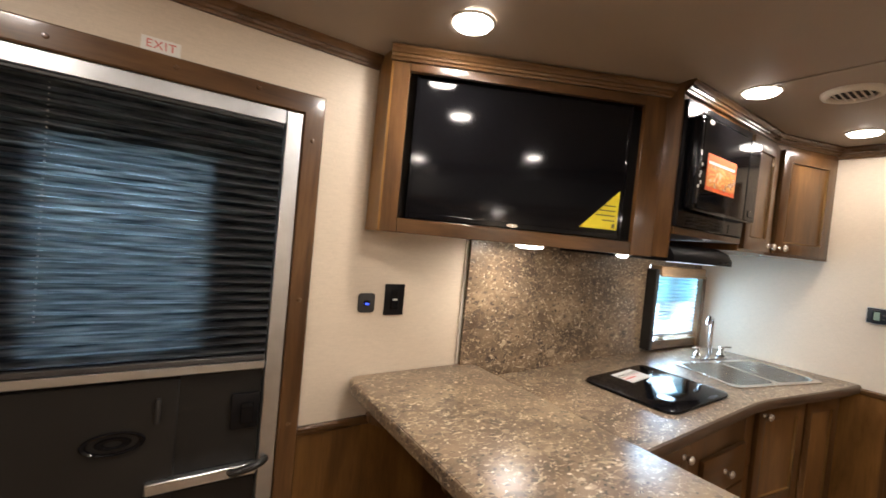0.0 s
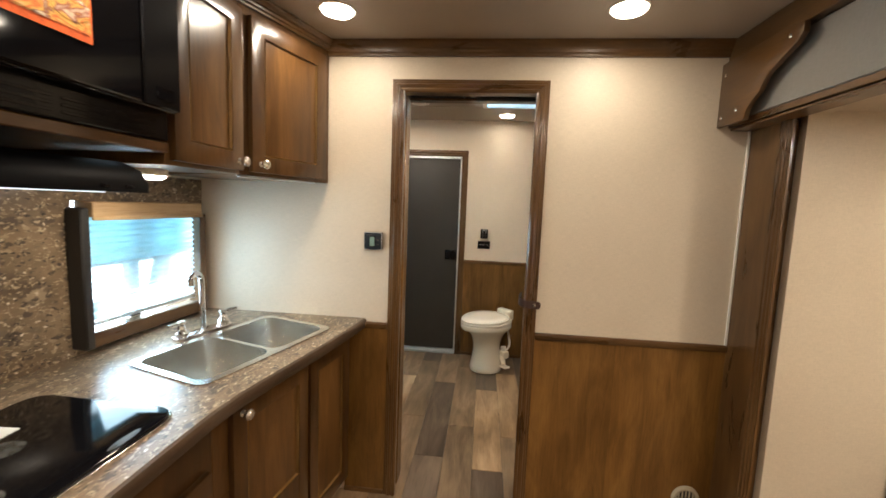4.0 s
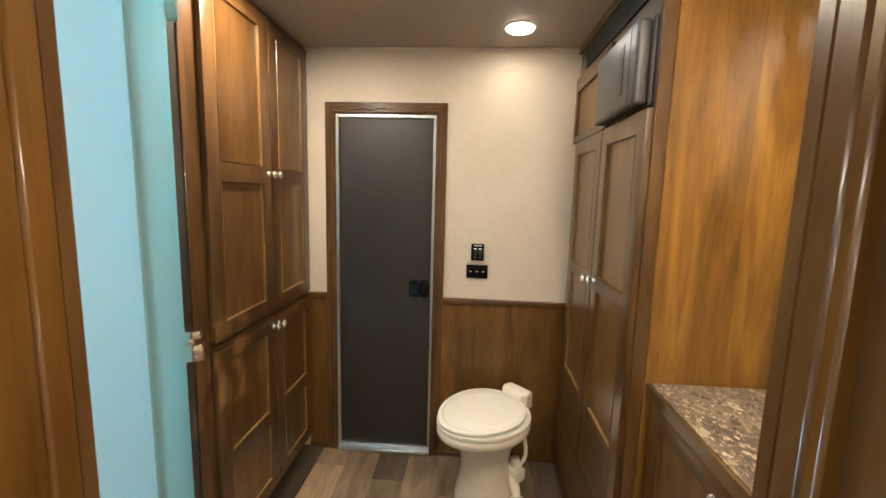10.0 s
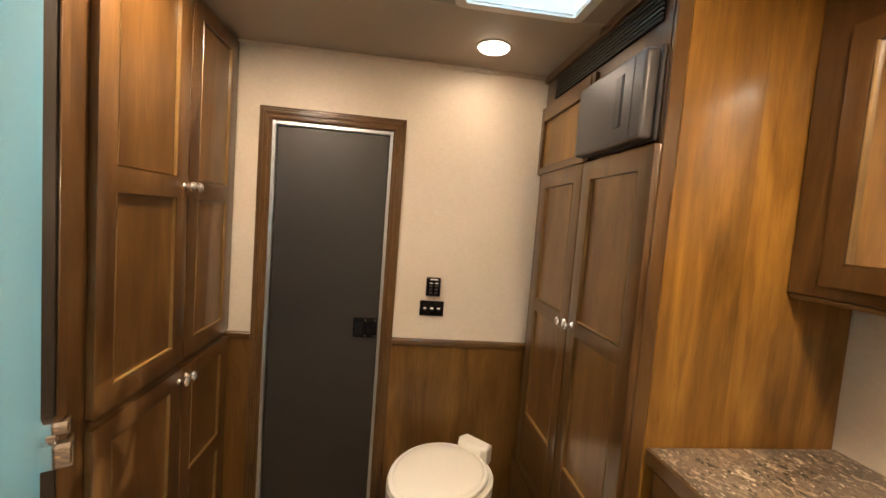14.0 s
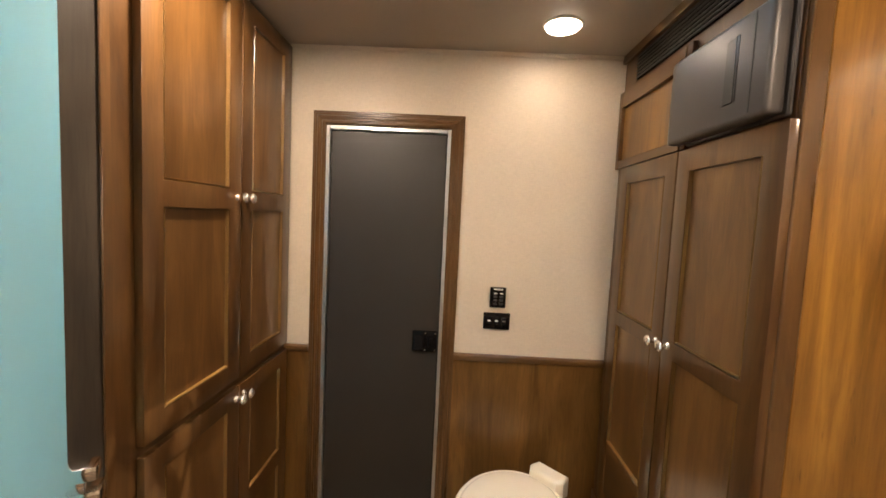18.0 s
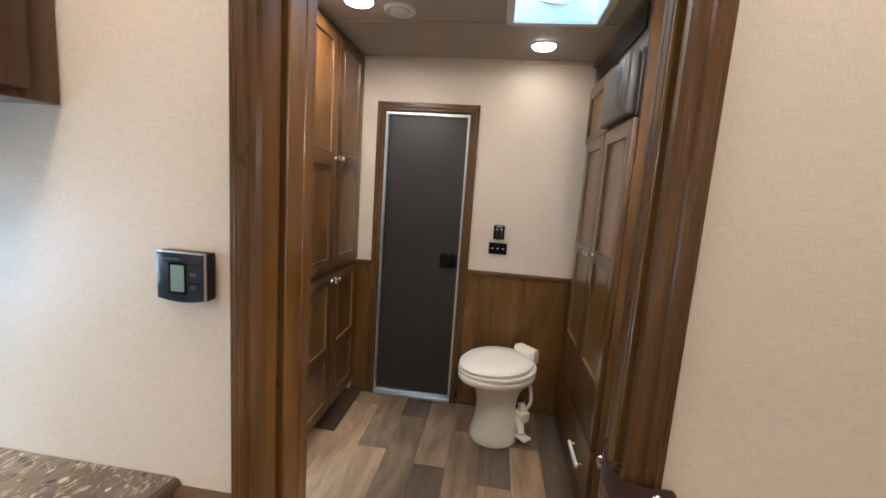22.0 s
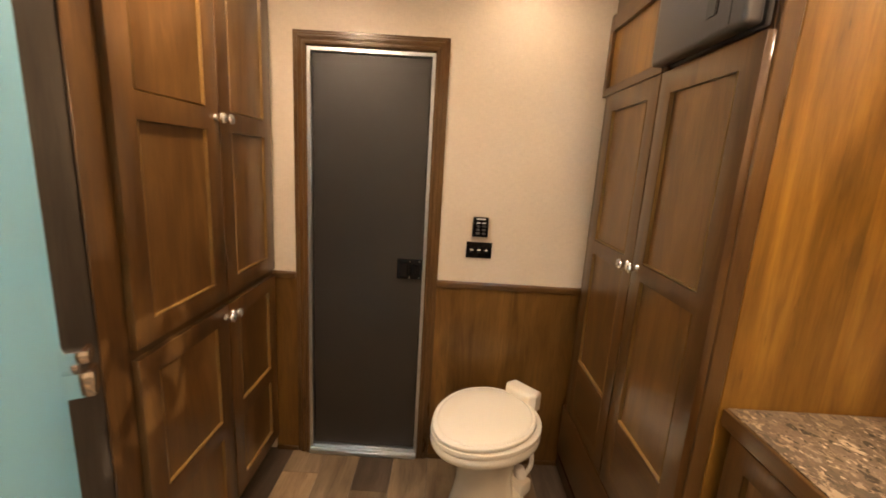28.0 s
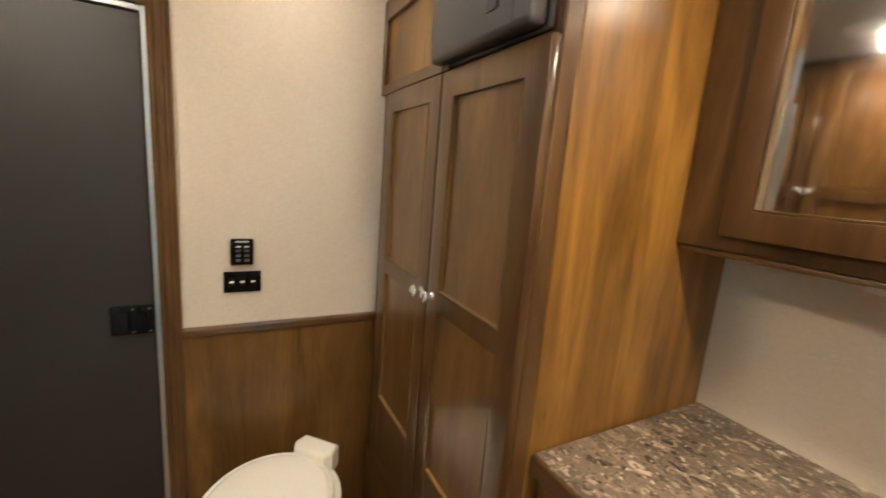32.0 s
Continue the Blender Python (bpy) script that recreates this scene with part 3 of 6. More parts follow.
def bent(pts, steps=6):
    """A smooth line through points."""
    out = []
    ps = [Vector(p) for p in pts]
    for k in range(len(ps) - 1):
        a, b, c, d = ps[max(k - 1, 0)], ps[k], ps[k + 1], ps[min(k + 2, len(ps) - 1)]
        for q in range(steps):
            s = q / steps
            out.append(0.5 * (2 * b + (c - a) * s + (2 * a - 5 * b + 4 * c - d) * s * s + (3 * b - a - 3 * c + d) * s ** 3))
    return out + [ps[-1]]


def moulding(profile, p0, p1, across, out, cut0=0.0, cut1=0.0, bm=None):
    """A profile of (across, out) pairs drawn from p0 to p1; cut: the slope of a mitred end."""
    b = bmesh.new()
    p0, p1, across, out = Vector(p0), Vector(p1), Vector(across), Vector(out)
    d = (p1 - p0).normalized()
    ends = [[b.verts.new(p + u * across + v * out + d * (cut * u)) for u, v in profile] for p, cut in ((p0, cut0), (p1, cut1))]
    for k in range(len(profile)):
        b.faces.new((ends[0][k], ends[0][k - 1], ends[1][k - 1], ends[1][k]))
    b.faces.new(ends[0])
    b.faces.new(ends[1][::-1])
    return joined(bm or bmesh.new(), b)


def slab(x0, x1, y0, y1, z0, z1, holes, bm=None):
    """A flat slab with rectangular holes (x0, x1, y0, y1) through it."""
    own = bm or bmesh.new()
    xs = sorted({x0, x1, *(h[0] for h in holes), *(h[1] for h in holes)})
    ys = sorted({y0, y1, *(h[2] for h in holes), *(h[3] for h in holes)})
    b = bmesh.new()
    for a, c in zip(xs, xs[1:]):
        for d, e in zip(ys, ys[1:]):
            mx, my = (a + c) / 2, (d + e) / 2
            if not any(h[0] < mx < h[1] and h[2] < my < h[3] for h in holes):
                b.faces.new([b.verts.new(v) for v in ((a, d, z0), (c, d, z0), (c, e, z0), (a, e, z0))])
    bmesh.ops.remove_doubles(b, verts=b.verts, dist=1e-5)
    up = bmesh.ops.extrude_face_region(b, geom=b.faces[:])
    bmesh.ops.translate(b, vec=(0, 0, z1 - z0), verts=[v for v in up["geom"] if isinstance(v, bmesh.types.BMVert)])
    return joined(own, b)


def wall_slab(along, x0, x1, thick0, thick1, z0, z1, holes):
    """An upright slab; along: 'x' or 'y'; holes (a0, a1, z0, z1)."""
    b = slab(x0, x1, z0, z1, thick0, thick1, holes)
    for v in b.verts:
        a, z, w = v.co
        v.co = (a, w, z) if along == "x" else (w, a, z)
    return b


CASING = [(0, 0), (0, 0.014), (0.006, 0.019), (0.013, 0.019), (0.016, 0.015), (0.021, 0.015), (0.025, 0.019), (0.032, 0.019), (0.036, 0.014), (0.042, 0.014), (0.046, 0.010), (0.052, 0.010), (0.052, 0)]
CROWN = [(0, 0), (0, 0.010), (0.007, 0.012), (0.010, 0.018), (0.017, 0.020), (0.020, 0.027), (0.028, 0.030), (0.032, 0.036), (0.040, 0.036), (0.040, 0)]


# ---- the shell: floor, walls, ceilings ----
FL = 0.125                      # level of the finished floor
KC, BC = 2.107, 2.172          # ceilings of the kitchen and of the bathroom
EAST, NORTH, SOUTH, WEST = 5.355, 1.90, -0.50, -1.20
PX0, PX1 = 3.50, 3.648          # faces of the partition

subfloor = single("floor", slab(WEST - 0.08, EAST + 0.08, -1.58, NORTH + 0.08, FL - 0.06, FL - 0.006, [(WEST - 0.08, 0.33, -1.58, SOUTH - 0.07), (3.34, EAST + 0.08, -1.58, SOUTH - 0.07)]), matt_black, "subfloor under brown vinyl wood planks", kind="structure")
ground = single("ground", slab(-400, 400, -400, 400, -0.75, -0.72, []), lawn, "mown grass round the trailer", kind="structure")
single("wall_north", wall_slab("x", WEST - 0.08, EAST + 0.08, NORTH, NORTH + 0.07, -0.06, 2.26, [(0.27, 1.000, FL - 0.02, 1.80), (2.90, 3.499, 0.97, 1.42)]), wall_vinyl, "cream linen-textured vinyl wall", kind="structure")
single("wall_south", wall_slab("x", WEST - 0.08, EAST + 0.08, SOUTH - 0.07, SOUTH, -0.06, 2.26, [(0.40, 3.27, FL - 0.02, 1.80)]), wall_vinyl, "cream linen-textured vinyl wall with the slide-out opening", kind="structure")
single("wall_west", wall_slab("y", SOUTH, NORTH, WEST - 0.07, WEST, -0.06, 2.26, []), wall_vinyl, "cream linen-textured vinyl end wall", kind="structure")
single("wall_east", wall_slab("y", SOUTH, NORTH, EAST, EAST + 0.07, -0.06, 2.26, [(0.750, 1.250, FL - 0.02, 1.869)]), wall_vinyl, "cream linen-textured vinyl wall round the rear door", kind="structure")
single("wall_partition", wall_slab("y", SOUTH, NORTH, PX0, PX1, FL - 0.006, KC, [(0.305, 0.933, FL - 0.007, 1.926)]), wall_vinyl, "cream vinyl partition with a pocket door opening", kind="structure")


def kc(y):
    """Height of the kitchen ceiling, which dips towards the north wall."""
    return KC - 0.10 * max(0.0, y - 1.25)


vault = prism([(SOUTH - 0.07, KC), (1.25, KC), (NORTH + 0.07, kc(NORTH + 0.07)), (NORTH + 0.07, 2.28), (SOUTH - 0.07, 2.28)], WEST - 0.08, PX1, 0, pose(0, 0, 0, 90, 0, 90))
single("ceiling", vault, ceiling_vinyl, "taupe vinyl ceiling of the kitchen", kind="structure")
VENT = (4.53, 4.825, 0.215, 0.565)
DOME = (3.78, 4.22, 1.30, 1.72)
bath_ceiling = slab(PX1, EAST + 0.07, SOUTH - 0.07, NORTH + 0.07, BC, 2.28, [VENT, DOME])
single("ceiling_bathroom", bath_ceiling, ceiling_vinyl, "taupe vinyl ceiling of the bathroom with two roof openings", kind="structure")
# the slide-out bay
single("wall_slide_end", wall_slab("y", -1.50, SOUTH - 0.07, 3.27, 3.34, FL - 0.006, 2.2, []), wall_vinyl, "cream vinyl end wall of the slide-out bay", kind="structure")
single("wall_slide_west", wall_slab("y", -1.50, SOUTH - 0.07, 0.33, 0.40, FL - 0.006, 2.2, []), wall_vinyl, "cream vinyl end wall of the slide-out bay", kind="structure")
single("wall_slide_back", wall_slab("x", 0.33, 3.34, -1.57, -1.50, FL - 0.006, 2.2, []), wall_vinyl, "cream vinyl back wall of the slide-out bay", kind="structure")
single("ceiling_slide", slab(0.40, 3.27, -1.50, SOUTH - 0.07, 1.805, 1.95, []), wall_vinyl, "cream ceiling of the slide-out bay", kind="structure")

# ceiling seams
for name, b in (("trim_seam", box(1.262, 1.274, 0.3, 1.25, KC - 0.004, KC, 0.001)), ("trim_seam", box(2.395, 2.413, 0.3, 1.25, KC - 0.004, KC, 0.001)), ("trim_seam", box(4.85, 4.866, 0.10, 1.395, BC - 0.004, BC, 0.001)), ("trim_seam", box(4.26, 4.274, 0.09, 1.2, BC - 0.003, BC, 0.001))):
    single(name, b, seam_vinyl, "thin pale seam strip across the ceiling", kind="structure")
single("trim_bead", box(EAST - 0.010, EAST, 0.10, 1.395, BC - 0.016, BC, 0.003), wall_vinyl, "thin cream bead along the ceiling", kind="structure")

# crown mouldings of the kitchen
crown = moulding([(u * 1.45, v) for u, v in CROWN], (PX0, -0.37, KC - 0.058), (PX0, 1.225, KC - 0.058), (0, 0, 1), (-1, 0, 0))
single("trim_crown", crown, trim_wood_y, "dark stained crown moulding along the partition", kind="structure")
single("trim_crown", moulding(CROWN, (WEST, NORTH, kc(NORTH) - 0.036), (1.235, NORTH, kc(NORTH) - 0.036), (0, 0, 1), (0, -1, 0)), trim_wood_x, "dark stained crown moulding along the north wall", kind="structure")

# wainscot panels and their rails
RAIL = [(0, 0), (0, 0.012), (0.006, 0.016), (0.022, 0.016), (0.028, 0.011), (0.028, 0)]


def wainscot(y0, y1, x, face, top, name="wainscot"):
    out = Vector((face, 0, 0))
    b = box(min(x, x + face * 0.006), max(x, x + face * 0.006), y0, y1, FL, top - 0.028, 0.001)
    single(name, b, wainscot_wood, "brown wood-grain wainscot panel", kind="structure")
    single("trim_rail", moulding(RAIL, (x, y0, top - 0.028), (x, y1, top - 0.028), (0, 0, 1), out), trim_wood_y, "dark stained chair rail on the wainscot", kind="structure")
    single("baseboard", box(min(x + face * 0.006, x + face * 0.016), max(x + face * 0.006, x + face * 0.016), y0, y1, FL, FL + 0.022, 0.003), trim_wood_y, "thin dark base strip", kind="structure")


wainscot(SOUTH, 0.306, PX0, -1, 0.928)
wainscot(0.944, 1.128, PX0, -1, 0.928)
wainscot(0.095, 0.702, EAST, -1, 0.980)
wainscot(1.298, 1.398, EAST, -1, 0.980)
single("wainscot", box(1.062, 1.74, NORTH - 0.006, NORTH, FL, 0.772, 0.001), wainscot_wood, "brown wood-grain wainscot panel", kind="structure")
single("trim_rail", moulding(RAIL, (1.062, NORTH, 0.772), (1.74, NORTH, 0.772), (0, 0, 1), (0, -1, 0)), trim_wood_x, "dark stained chair rail under the bar", kind="structure")

# corner post and header of the slide-out
post = thing("slide_post", "dark stained wooden corner post beside the slide-out", "post", pose(3.27, SOUTH + 0.035, FL))
part("panel", box(0.03, 0.229, -0.034, 0.006, 0, 1.655, 0.002), trim_wood, post)
part("fluted_edge", moulding(CASING, (0.05, 0.0, 0.0), (0.05, 0.0, 1.675), (-1, 0, 0), (0, 1, 0)), trim_wood, post)
part("corner_bead", box(0.219, 0.230, 0.006, 0.014, 0.928 - FL, 1.655, 0.002), white_plastic, post, "thin cream corner bead")
header = thing("slide_header", "wooden header with grey vinyl fascia over the slide-out", "header", pose(0.4, SOUTH + 0.035, 1.765))
part("fascia", box(0.0, 3.10, -0.034, 0.085, 0.045, 0.252, 0.004), grey_vinyl, header, "grey linen-look fascia")
part("top_board", box(0.0, 3.10, -0.034, 0.111, 0.255, KC - 1.765 - 0.001, 0.003), trim_wood_x, header)
part("bottom_rail", box(0.0, 3.10, 0.003, 0.088, 0.022, 0.043, 0.002), trim_wood_x, header)
part("underside", box(0.0, 3.098, 0.003, 0.080, 0.012, 0.020, 0.002), trim_wood_x, header)
brk = [(0, 0), (0, 0.235), (-0.36, 0.235), (-0.405, 0.225), (-0.405, 0.195), (-0.385, 0.175), (-0.33, 0.15), (-0.275, 0.125), (-0.25, 0.10), (-0.235, 0.075), (-0.20, 0.055), (-0.175, 0.03), (-0.165, 0.0)]
shaped = prism([(x, z) for x, z in brk], 0, 0.018, 0.0025, Matrix.Translation((3.0995, 0.130, 0.022)) @ pose(0, 0, 0, 90))
bracket = part("scalloped_bracket", shaped, cabinet_wood_x, header, "scalloped brown wooden bracket with bright screws")
for sx, sz in ((3.07, 0.21), (3.075, 0.055), (2.985, 0.065), (2.745, 0.225)):
    part("screw", lathe([(0, 0.004), (0.004, 0.0035), (0.007, 0.001), (0.007, 0)], Matrix.Translation((sx, 0.130, sz)) @ pose(0, 0, 0, -90), 12), chrome, bracket)

seat = thing("seat_end_panel", "dark stained wooden end panel in the slide-out", "panel", pose(3.24, -1.49, FL))
part("board", box(0.0, 0.028, 0.0, 0.585, 0.0, 0.86, 0.004), trim_wood, seat)
part("cap_rail", box(-0.006, 0.0285, 0.0, 0.590, 0.8605, 0.875, 0.003), trim_wood_y, seat)

# ---- the pocket door opening ----
jamb = thing("door_1", "pocket doorway with dark fluted casing and split jambs", "doorway", pose(PX0, 0, 0), kind="structure")
D = PX1 - PX0
for y0, y1, off, cuts in ((0.896, 0.918, 0.012, (0.040, 0.066)), (0.313, 0.333, -0.012, (0.042, 0.108))):
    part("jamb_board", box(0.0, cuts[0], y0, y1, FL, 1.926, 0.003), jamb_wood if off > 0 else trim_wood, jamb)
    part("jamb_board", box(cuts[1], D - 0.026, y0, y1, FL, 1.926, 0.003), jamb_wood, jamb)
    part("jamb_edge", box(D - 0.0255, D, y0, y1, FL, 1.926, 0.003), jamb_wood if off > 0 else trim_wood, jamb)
    part("jamb_back", box(cuts[0], cuts[1], y0 + off, y1 + off, FL, 1.926, 0.001), trim_wood, jamb)
part("head_board", box(0.0, 0.042, 0.333, 0.898, 1.906, 1.926, 0.002), trim_wood_y, jamb)
part("head_board", box(0.108, D, 0.333, 0.898, 1.906, 1.926, 0.002), trim_wood_y, jamb)
part("track", box(0.044, 0.106, 0.333, 0.898, 1.911, 1.925, 0.001), gloss_black, jamb)
part("stop_strip", box(0.070, 0.090, 0.356, 0.60, 1.896, 1.910, 0.002), grey_wood, jamb)
for x, out, c, n in ((0.0, (-1, 0, 0), 0.359, 0.891), (D, (1, 0, 0), 0.333, 0.898)):
    part("casing", moulding(CASING, (x, n, FL), (x, n, 1.906), (0, 1, 0), out, 0, 1), trim_wood, jamb)
    part("casing", moulding(CASING, (x, c, FL), (x, c, 1.906), (0, -1, 0), out, 0, 1), trim_wood, jamb)
    part("casing", moulding(CASING, (x, c, 1.906), (x, n, 1.906), (0, 0, 1), out, -1, 1), trim_wood_y, jamb)
strike = part("strike_plate", box(0.070, 0.086, 0.9065, 0.9095, 1.005, 1.075, 0.001), nickel, jamb)
part("strike_slot", box(0.074, 0.082, 0.9052, 0.9070, 1.025, 1.055, 0.001), gloss_black, strike)
pocket = thing("pocket_door", "dark stained sliding pocket door slid back into the wall", "door", pose(PX0, 0.311, FL + 0.012))
part("leaf", box(0.052, 0.092, -0.55, 0.014, 0.0, 1.760, 0.003), trim_wood, pocket)
part("edge_pull", lathe([(0, 0.044), (0.009, 0.043), (0.011, 0.034), (0.006, 0.028), (0.006, 0)], Matrix.Translation((0.074, 0.014, 0.890)) @ pose(0, 0, 0, -90), 16), chrome, pocket, "small chrome edge pull")
strap = thing("leather_strap", "dark brown leather retaining strap snapped on the door casing", "strap", pose(PX0, 0.338, 1.058))
line = bent([(0.045, 0.030, 0.014), (0.018, 0.040, 0.010), (-0.012, 0.040, 0.003), (-0.030, 0.022, -0.002), (-0.030, -0.012, -0.006), (-0.024, -0.045, -0.008)], 6)
sb = bmesh.new()
rows = []
for k, p in enumerate(line):
    d = (line[min(k + 1, len(line) - 1)] - line[max(k - 1, 0)]).normalized()
    n = d.cross(Vector((0, 0, 1))).normalized() * 0.0016
    w = 0.016 if k < len(line) - 2 else (0.013 if k == len(line) - 2 else 0.006)
    rows.append([sb.verts.new(p + n * s + Vector((0, 0, w * q))) for s, q in ((1, 1), (1, -1), (-1, -1), (-1, 1))])
for a, c in zip(rows, rows[1:]):
    for q in range(4):
        sb.faces.new((a[q], a[(q + 1) % 4], c[(q + 1) % 4], c[q]))
sb.faces.new(rows[0])
sb.faces.new(rows[-1][::-1])
part("band", sb, leather, strap)
part("snap", lathe([(0, 0.006), (0.005, 0.0055), (0.008, 0.003), (0.009, 0)], Matrix.Translation((-0.0305, -0.018, -0.006)) @ pose(0, 0, 0, 0, -90), 16), chrome, strap, "round chrome snap")

# ---- rear door ----
rear = thing("door_2", "charcoal rear door in a dark wooden casing", "door", pose(EAST, 0.015, 0), kind="structure")
for p0, p1, ac, c0, c1, mt in (((0, 1.231, FL), (0, 1.231, 1.870), (0, 1, 0), 0, 1, trim_wood), ((0, 0.739, FL), (0, 0.739, 1.870), (0, -1, 0), 0, 1, trim_wood), ((0, 0.739, 1.870), (0, 1.231, 1.870), (0, 0, 1), -1, 1, trim_wood_y)):
    part("casing", moulding(CASING, p0, p1, ac, (-1, 0, 0), c0, c1), mt, rear)
for y0, y1, z0, z1 in ((1.217, 1.2345, FL, 1.8685), (0.7355, 0.753, FL, 1.8685), (0.753, 1.217, 1.853, 1.8685), (0.753, 1.217, FL + 0.001, FL + 0.036)):
    part("metal_frame", box(-0.006, 0.03, y0, y1, z0, z1, 0.002), aluminium, rear, "bright aluminium frame")
part("sill_lip", box(-0.030, -0.006, 0.742, 1.228, FL + 0.001, FL + 0.020, 0.003), aluminium, rear)
leaf = part("leaf", box(0.006, 0.045, 0.754, 1.216, FL + 0.037, 1.852, 0.003), door_charcoal, rear, "charcoal textured door leaf")
latch = part("latch", box(-0.006, 0.008, 0.758, 0.860, 0.975, 1.062, 0.006, seg=2), gloss_black, leaf, "black paddle latch")
part("paddle", box(-0.020, -0.004, 0.815, 0.850, 0.990, 1.048, 0.005, seg=2), black_plastic, rear)
part("lock_turn", box(-0.022, -0.005, 0.775, 0.797, 0.998, 1.042, 0.004, seg=2), gloss_black, rear)
for yy, zz in ((0.766, 0.984), (0.766, 1.053), (0.806, 0.984), (0.806, 1.053)):
    part("rivet", lathe([(0, 0.003), (0.003, 0.002), (0.004, 0)], Matrix.Translation((-0.006, yy, zz)) @ pose(0, 0, 0, 0, -90), 10), nickel, rear)


def turned(cx, cy, deg, pts):
    c, s = math.cos(radians(deg)), math.sin(radians(deg))
    return [(cx + c * x - s * y, cy + s * x + c * y) for x, y in pts]


def round_rect(a, b, r, n=5):
    pts = []
    for cx, cy, q in ((a - r, b - r, 0), (-a + r, b - r, 1), (-a + r, -b + r, 2), (a - r, -b + r, 3)):
        for k in range(n + 1):
            ang = math.pi / 2 * (q + k / n)
            pts.append((cx + r * math.cos(ang), cy + r * math.sin(ang)))
    return pts


def plate_with_hole(outer, holes, z0, z1):
    """A flat plate, with holes through it, from outlines."""
    b = bmesh.new()
    edges = []
    for pts in (outer, *holes):
        vs = [b.verts.new((x, y, z0)) for x, y in pts]
        edges += [b.edges.new((vs[k - 1], vs[k])) for k in range(len(vs))]
    bmesh.ops.triangle_fill(b, use_beauty=True, use_dissolve=True, edges=edges)
    up = bmesh.ops.extrude_face_region(b, geom=b.faces[:])
    bmesh.ops.translate(b, vec=(0, 0, z1 - z0), verts=[v for v in up["geom"] if isinstance(v, bmesh.types.BMVert)])
    return b


# ---- doors, knobs and cabinets ----
KNOB = [(0, 0.027), (0.006, 0.0265), (0.011, 0.024), (0.013, 0.020), (0.012, 0.016), (0.007, 0.012), (0.0055, 0.006), (0.008, 0.002), (0.009, 0)]


def knob(parent, x, z, y=0.0, scale=1.22):
    m = Matrix.Translation((x, y, z)) @ pose(0, 0, 0, 90) @ Matrix.Scale(scale, 4)
    return part("knob", lathe(KNOB, m, 18), knob_metal, parent, "faceted satin nickel knob")


def shaker(parent, x0, x1, z0, z1, breaks=(), y=-0.020, stile=0.055, rail=0.055, knob_at=None, fill=None, frame_mat=None, name="door", mid=0.05):
    """A framed door on the face y=0, its front at y; breaks: heights of the middle rails."""
    zs = [z0, *breaks, z1]
    edges = []
    for k, z in enumerate(zs):
        edges.append((z, z + rail) if k == 0 else ((z - rail, z) if k == len(zs) - 1 else (z - mid / 2, z + mid / 2)))
    gaps = [[(x0 + stile, lo), (x1 - stile, lo), (x1 - stile, hi), (x0 + stile, hi)] for (_, lo), (hi, _) in zip(edges, edges[1:])]
    b = plate_with_hole([(x0, z0), (x1, z0), (x1, z1), (x0, z1)], gaps, 0.001, -y)
    bmesh.ops.recalc_face_normals(b, faces=b.faces)
    b.normal_update()
    bmesh.ops.bevel(b, geom=[e for e in b.edges if e.calc_face_angle(0) > 0.5], offset=0.0025, segments=2, affect="EDGES", profile=0.6)
    b.transform(pose(0, 0, 0, 90))
    door = part(name, b, frame_mat or cabinet_wood, parent)
    for (_, lo), (hi, _) in zip(edges, edges[1:]):
        part("panel", box(x0 + stile - 0.001, x1 - stile + 0.001, y + 0.010, -0.003, lo - 0.001, hi + 0.001, 0), fill or panel_wood, door)
        # ledges coloured lighter than the frame, as if their bevels caught the lamps
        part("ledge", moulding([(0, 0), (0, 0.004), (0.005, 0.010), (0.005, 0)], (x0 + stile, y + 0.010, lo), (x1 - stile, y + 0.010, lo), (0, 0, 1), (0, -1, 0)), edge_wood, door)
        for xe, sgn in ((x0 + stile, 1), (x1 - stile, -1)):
            part("ledge", moulding([(0, 0), (0, 0.003), (0.004, 0.010), (0.004, 0)], (xe, y + 0.010, lo + 0.005), (xe, y + 0.010, hi), (sgn, 0, 0), (0, -1, 0)), lit_side_wood, door)
    if knob_at:
        knob(door, knob_at[0], knob_at[1], y)
    return door


def slab_front(parent, x0, x1, z0, z1, knob_at, y=-0.020):
    d = part("drawer_front", box(x0, x1, y, -0.001, z0, z1, 0.004, seg=2), cabinet_wood_x, parent)
    knob(d, knob_at[0], knob_at[1], y)
    return d


# ---- kitchen: base cabinets, counter, bar ----
CT = 0.95
base = thing("base_cabinet", "dark stained cabinet with stacked drawers under the cooktop", "cabinet", pose(1.77, 1.235, 0))
part("body", box(0.0, 0.965, 0.0, 0.56, FL + 0.08, 0.62, 0.002), cabinet_wood, base)
part("face_frame", box(0.0, 0.965, 0.0, 0.022, 0.6205, 0.843, 0.002), cabinet_wood, base)
part("toe_kick", box(0.01, 0.96, 0.05, 0.56, FL, FL + 0.079, 0.001), matt_black, base)
shaker(base, 0.02, 0.440, FL + 0.09, 0.830, knob_at=(0.402, 0.796), name="door")
slab_front(base, 0.565, 0.940, 0.585, 0.738, (0.752, 0.661))
slab_front(base, 0.565, 0.940, 0.390, 0.575, (0.752, 0.482))
slab_front(base, 0.565, 0.940, FL + 0.09, 0.380, (0.752, 0.30))
sinkcab = thing("sink_cabinet", "dark stained angled cabinet under the sink", "cabinet", pose(2.737, 1.235, 0, 0, 0, -9))
part("body", prism([(0, 0), (0.760, 0), (0.785, 0.20), (0.06, 0.30)], FL + 0.08, 0.62, 0.002, None), cabinet_wood, sinkcab)
part("face_frame", box(0.0, 0.760, 0.0, 0.022, 0.6205, 0.874, 0.002), cabinet_wood, sinkcab)
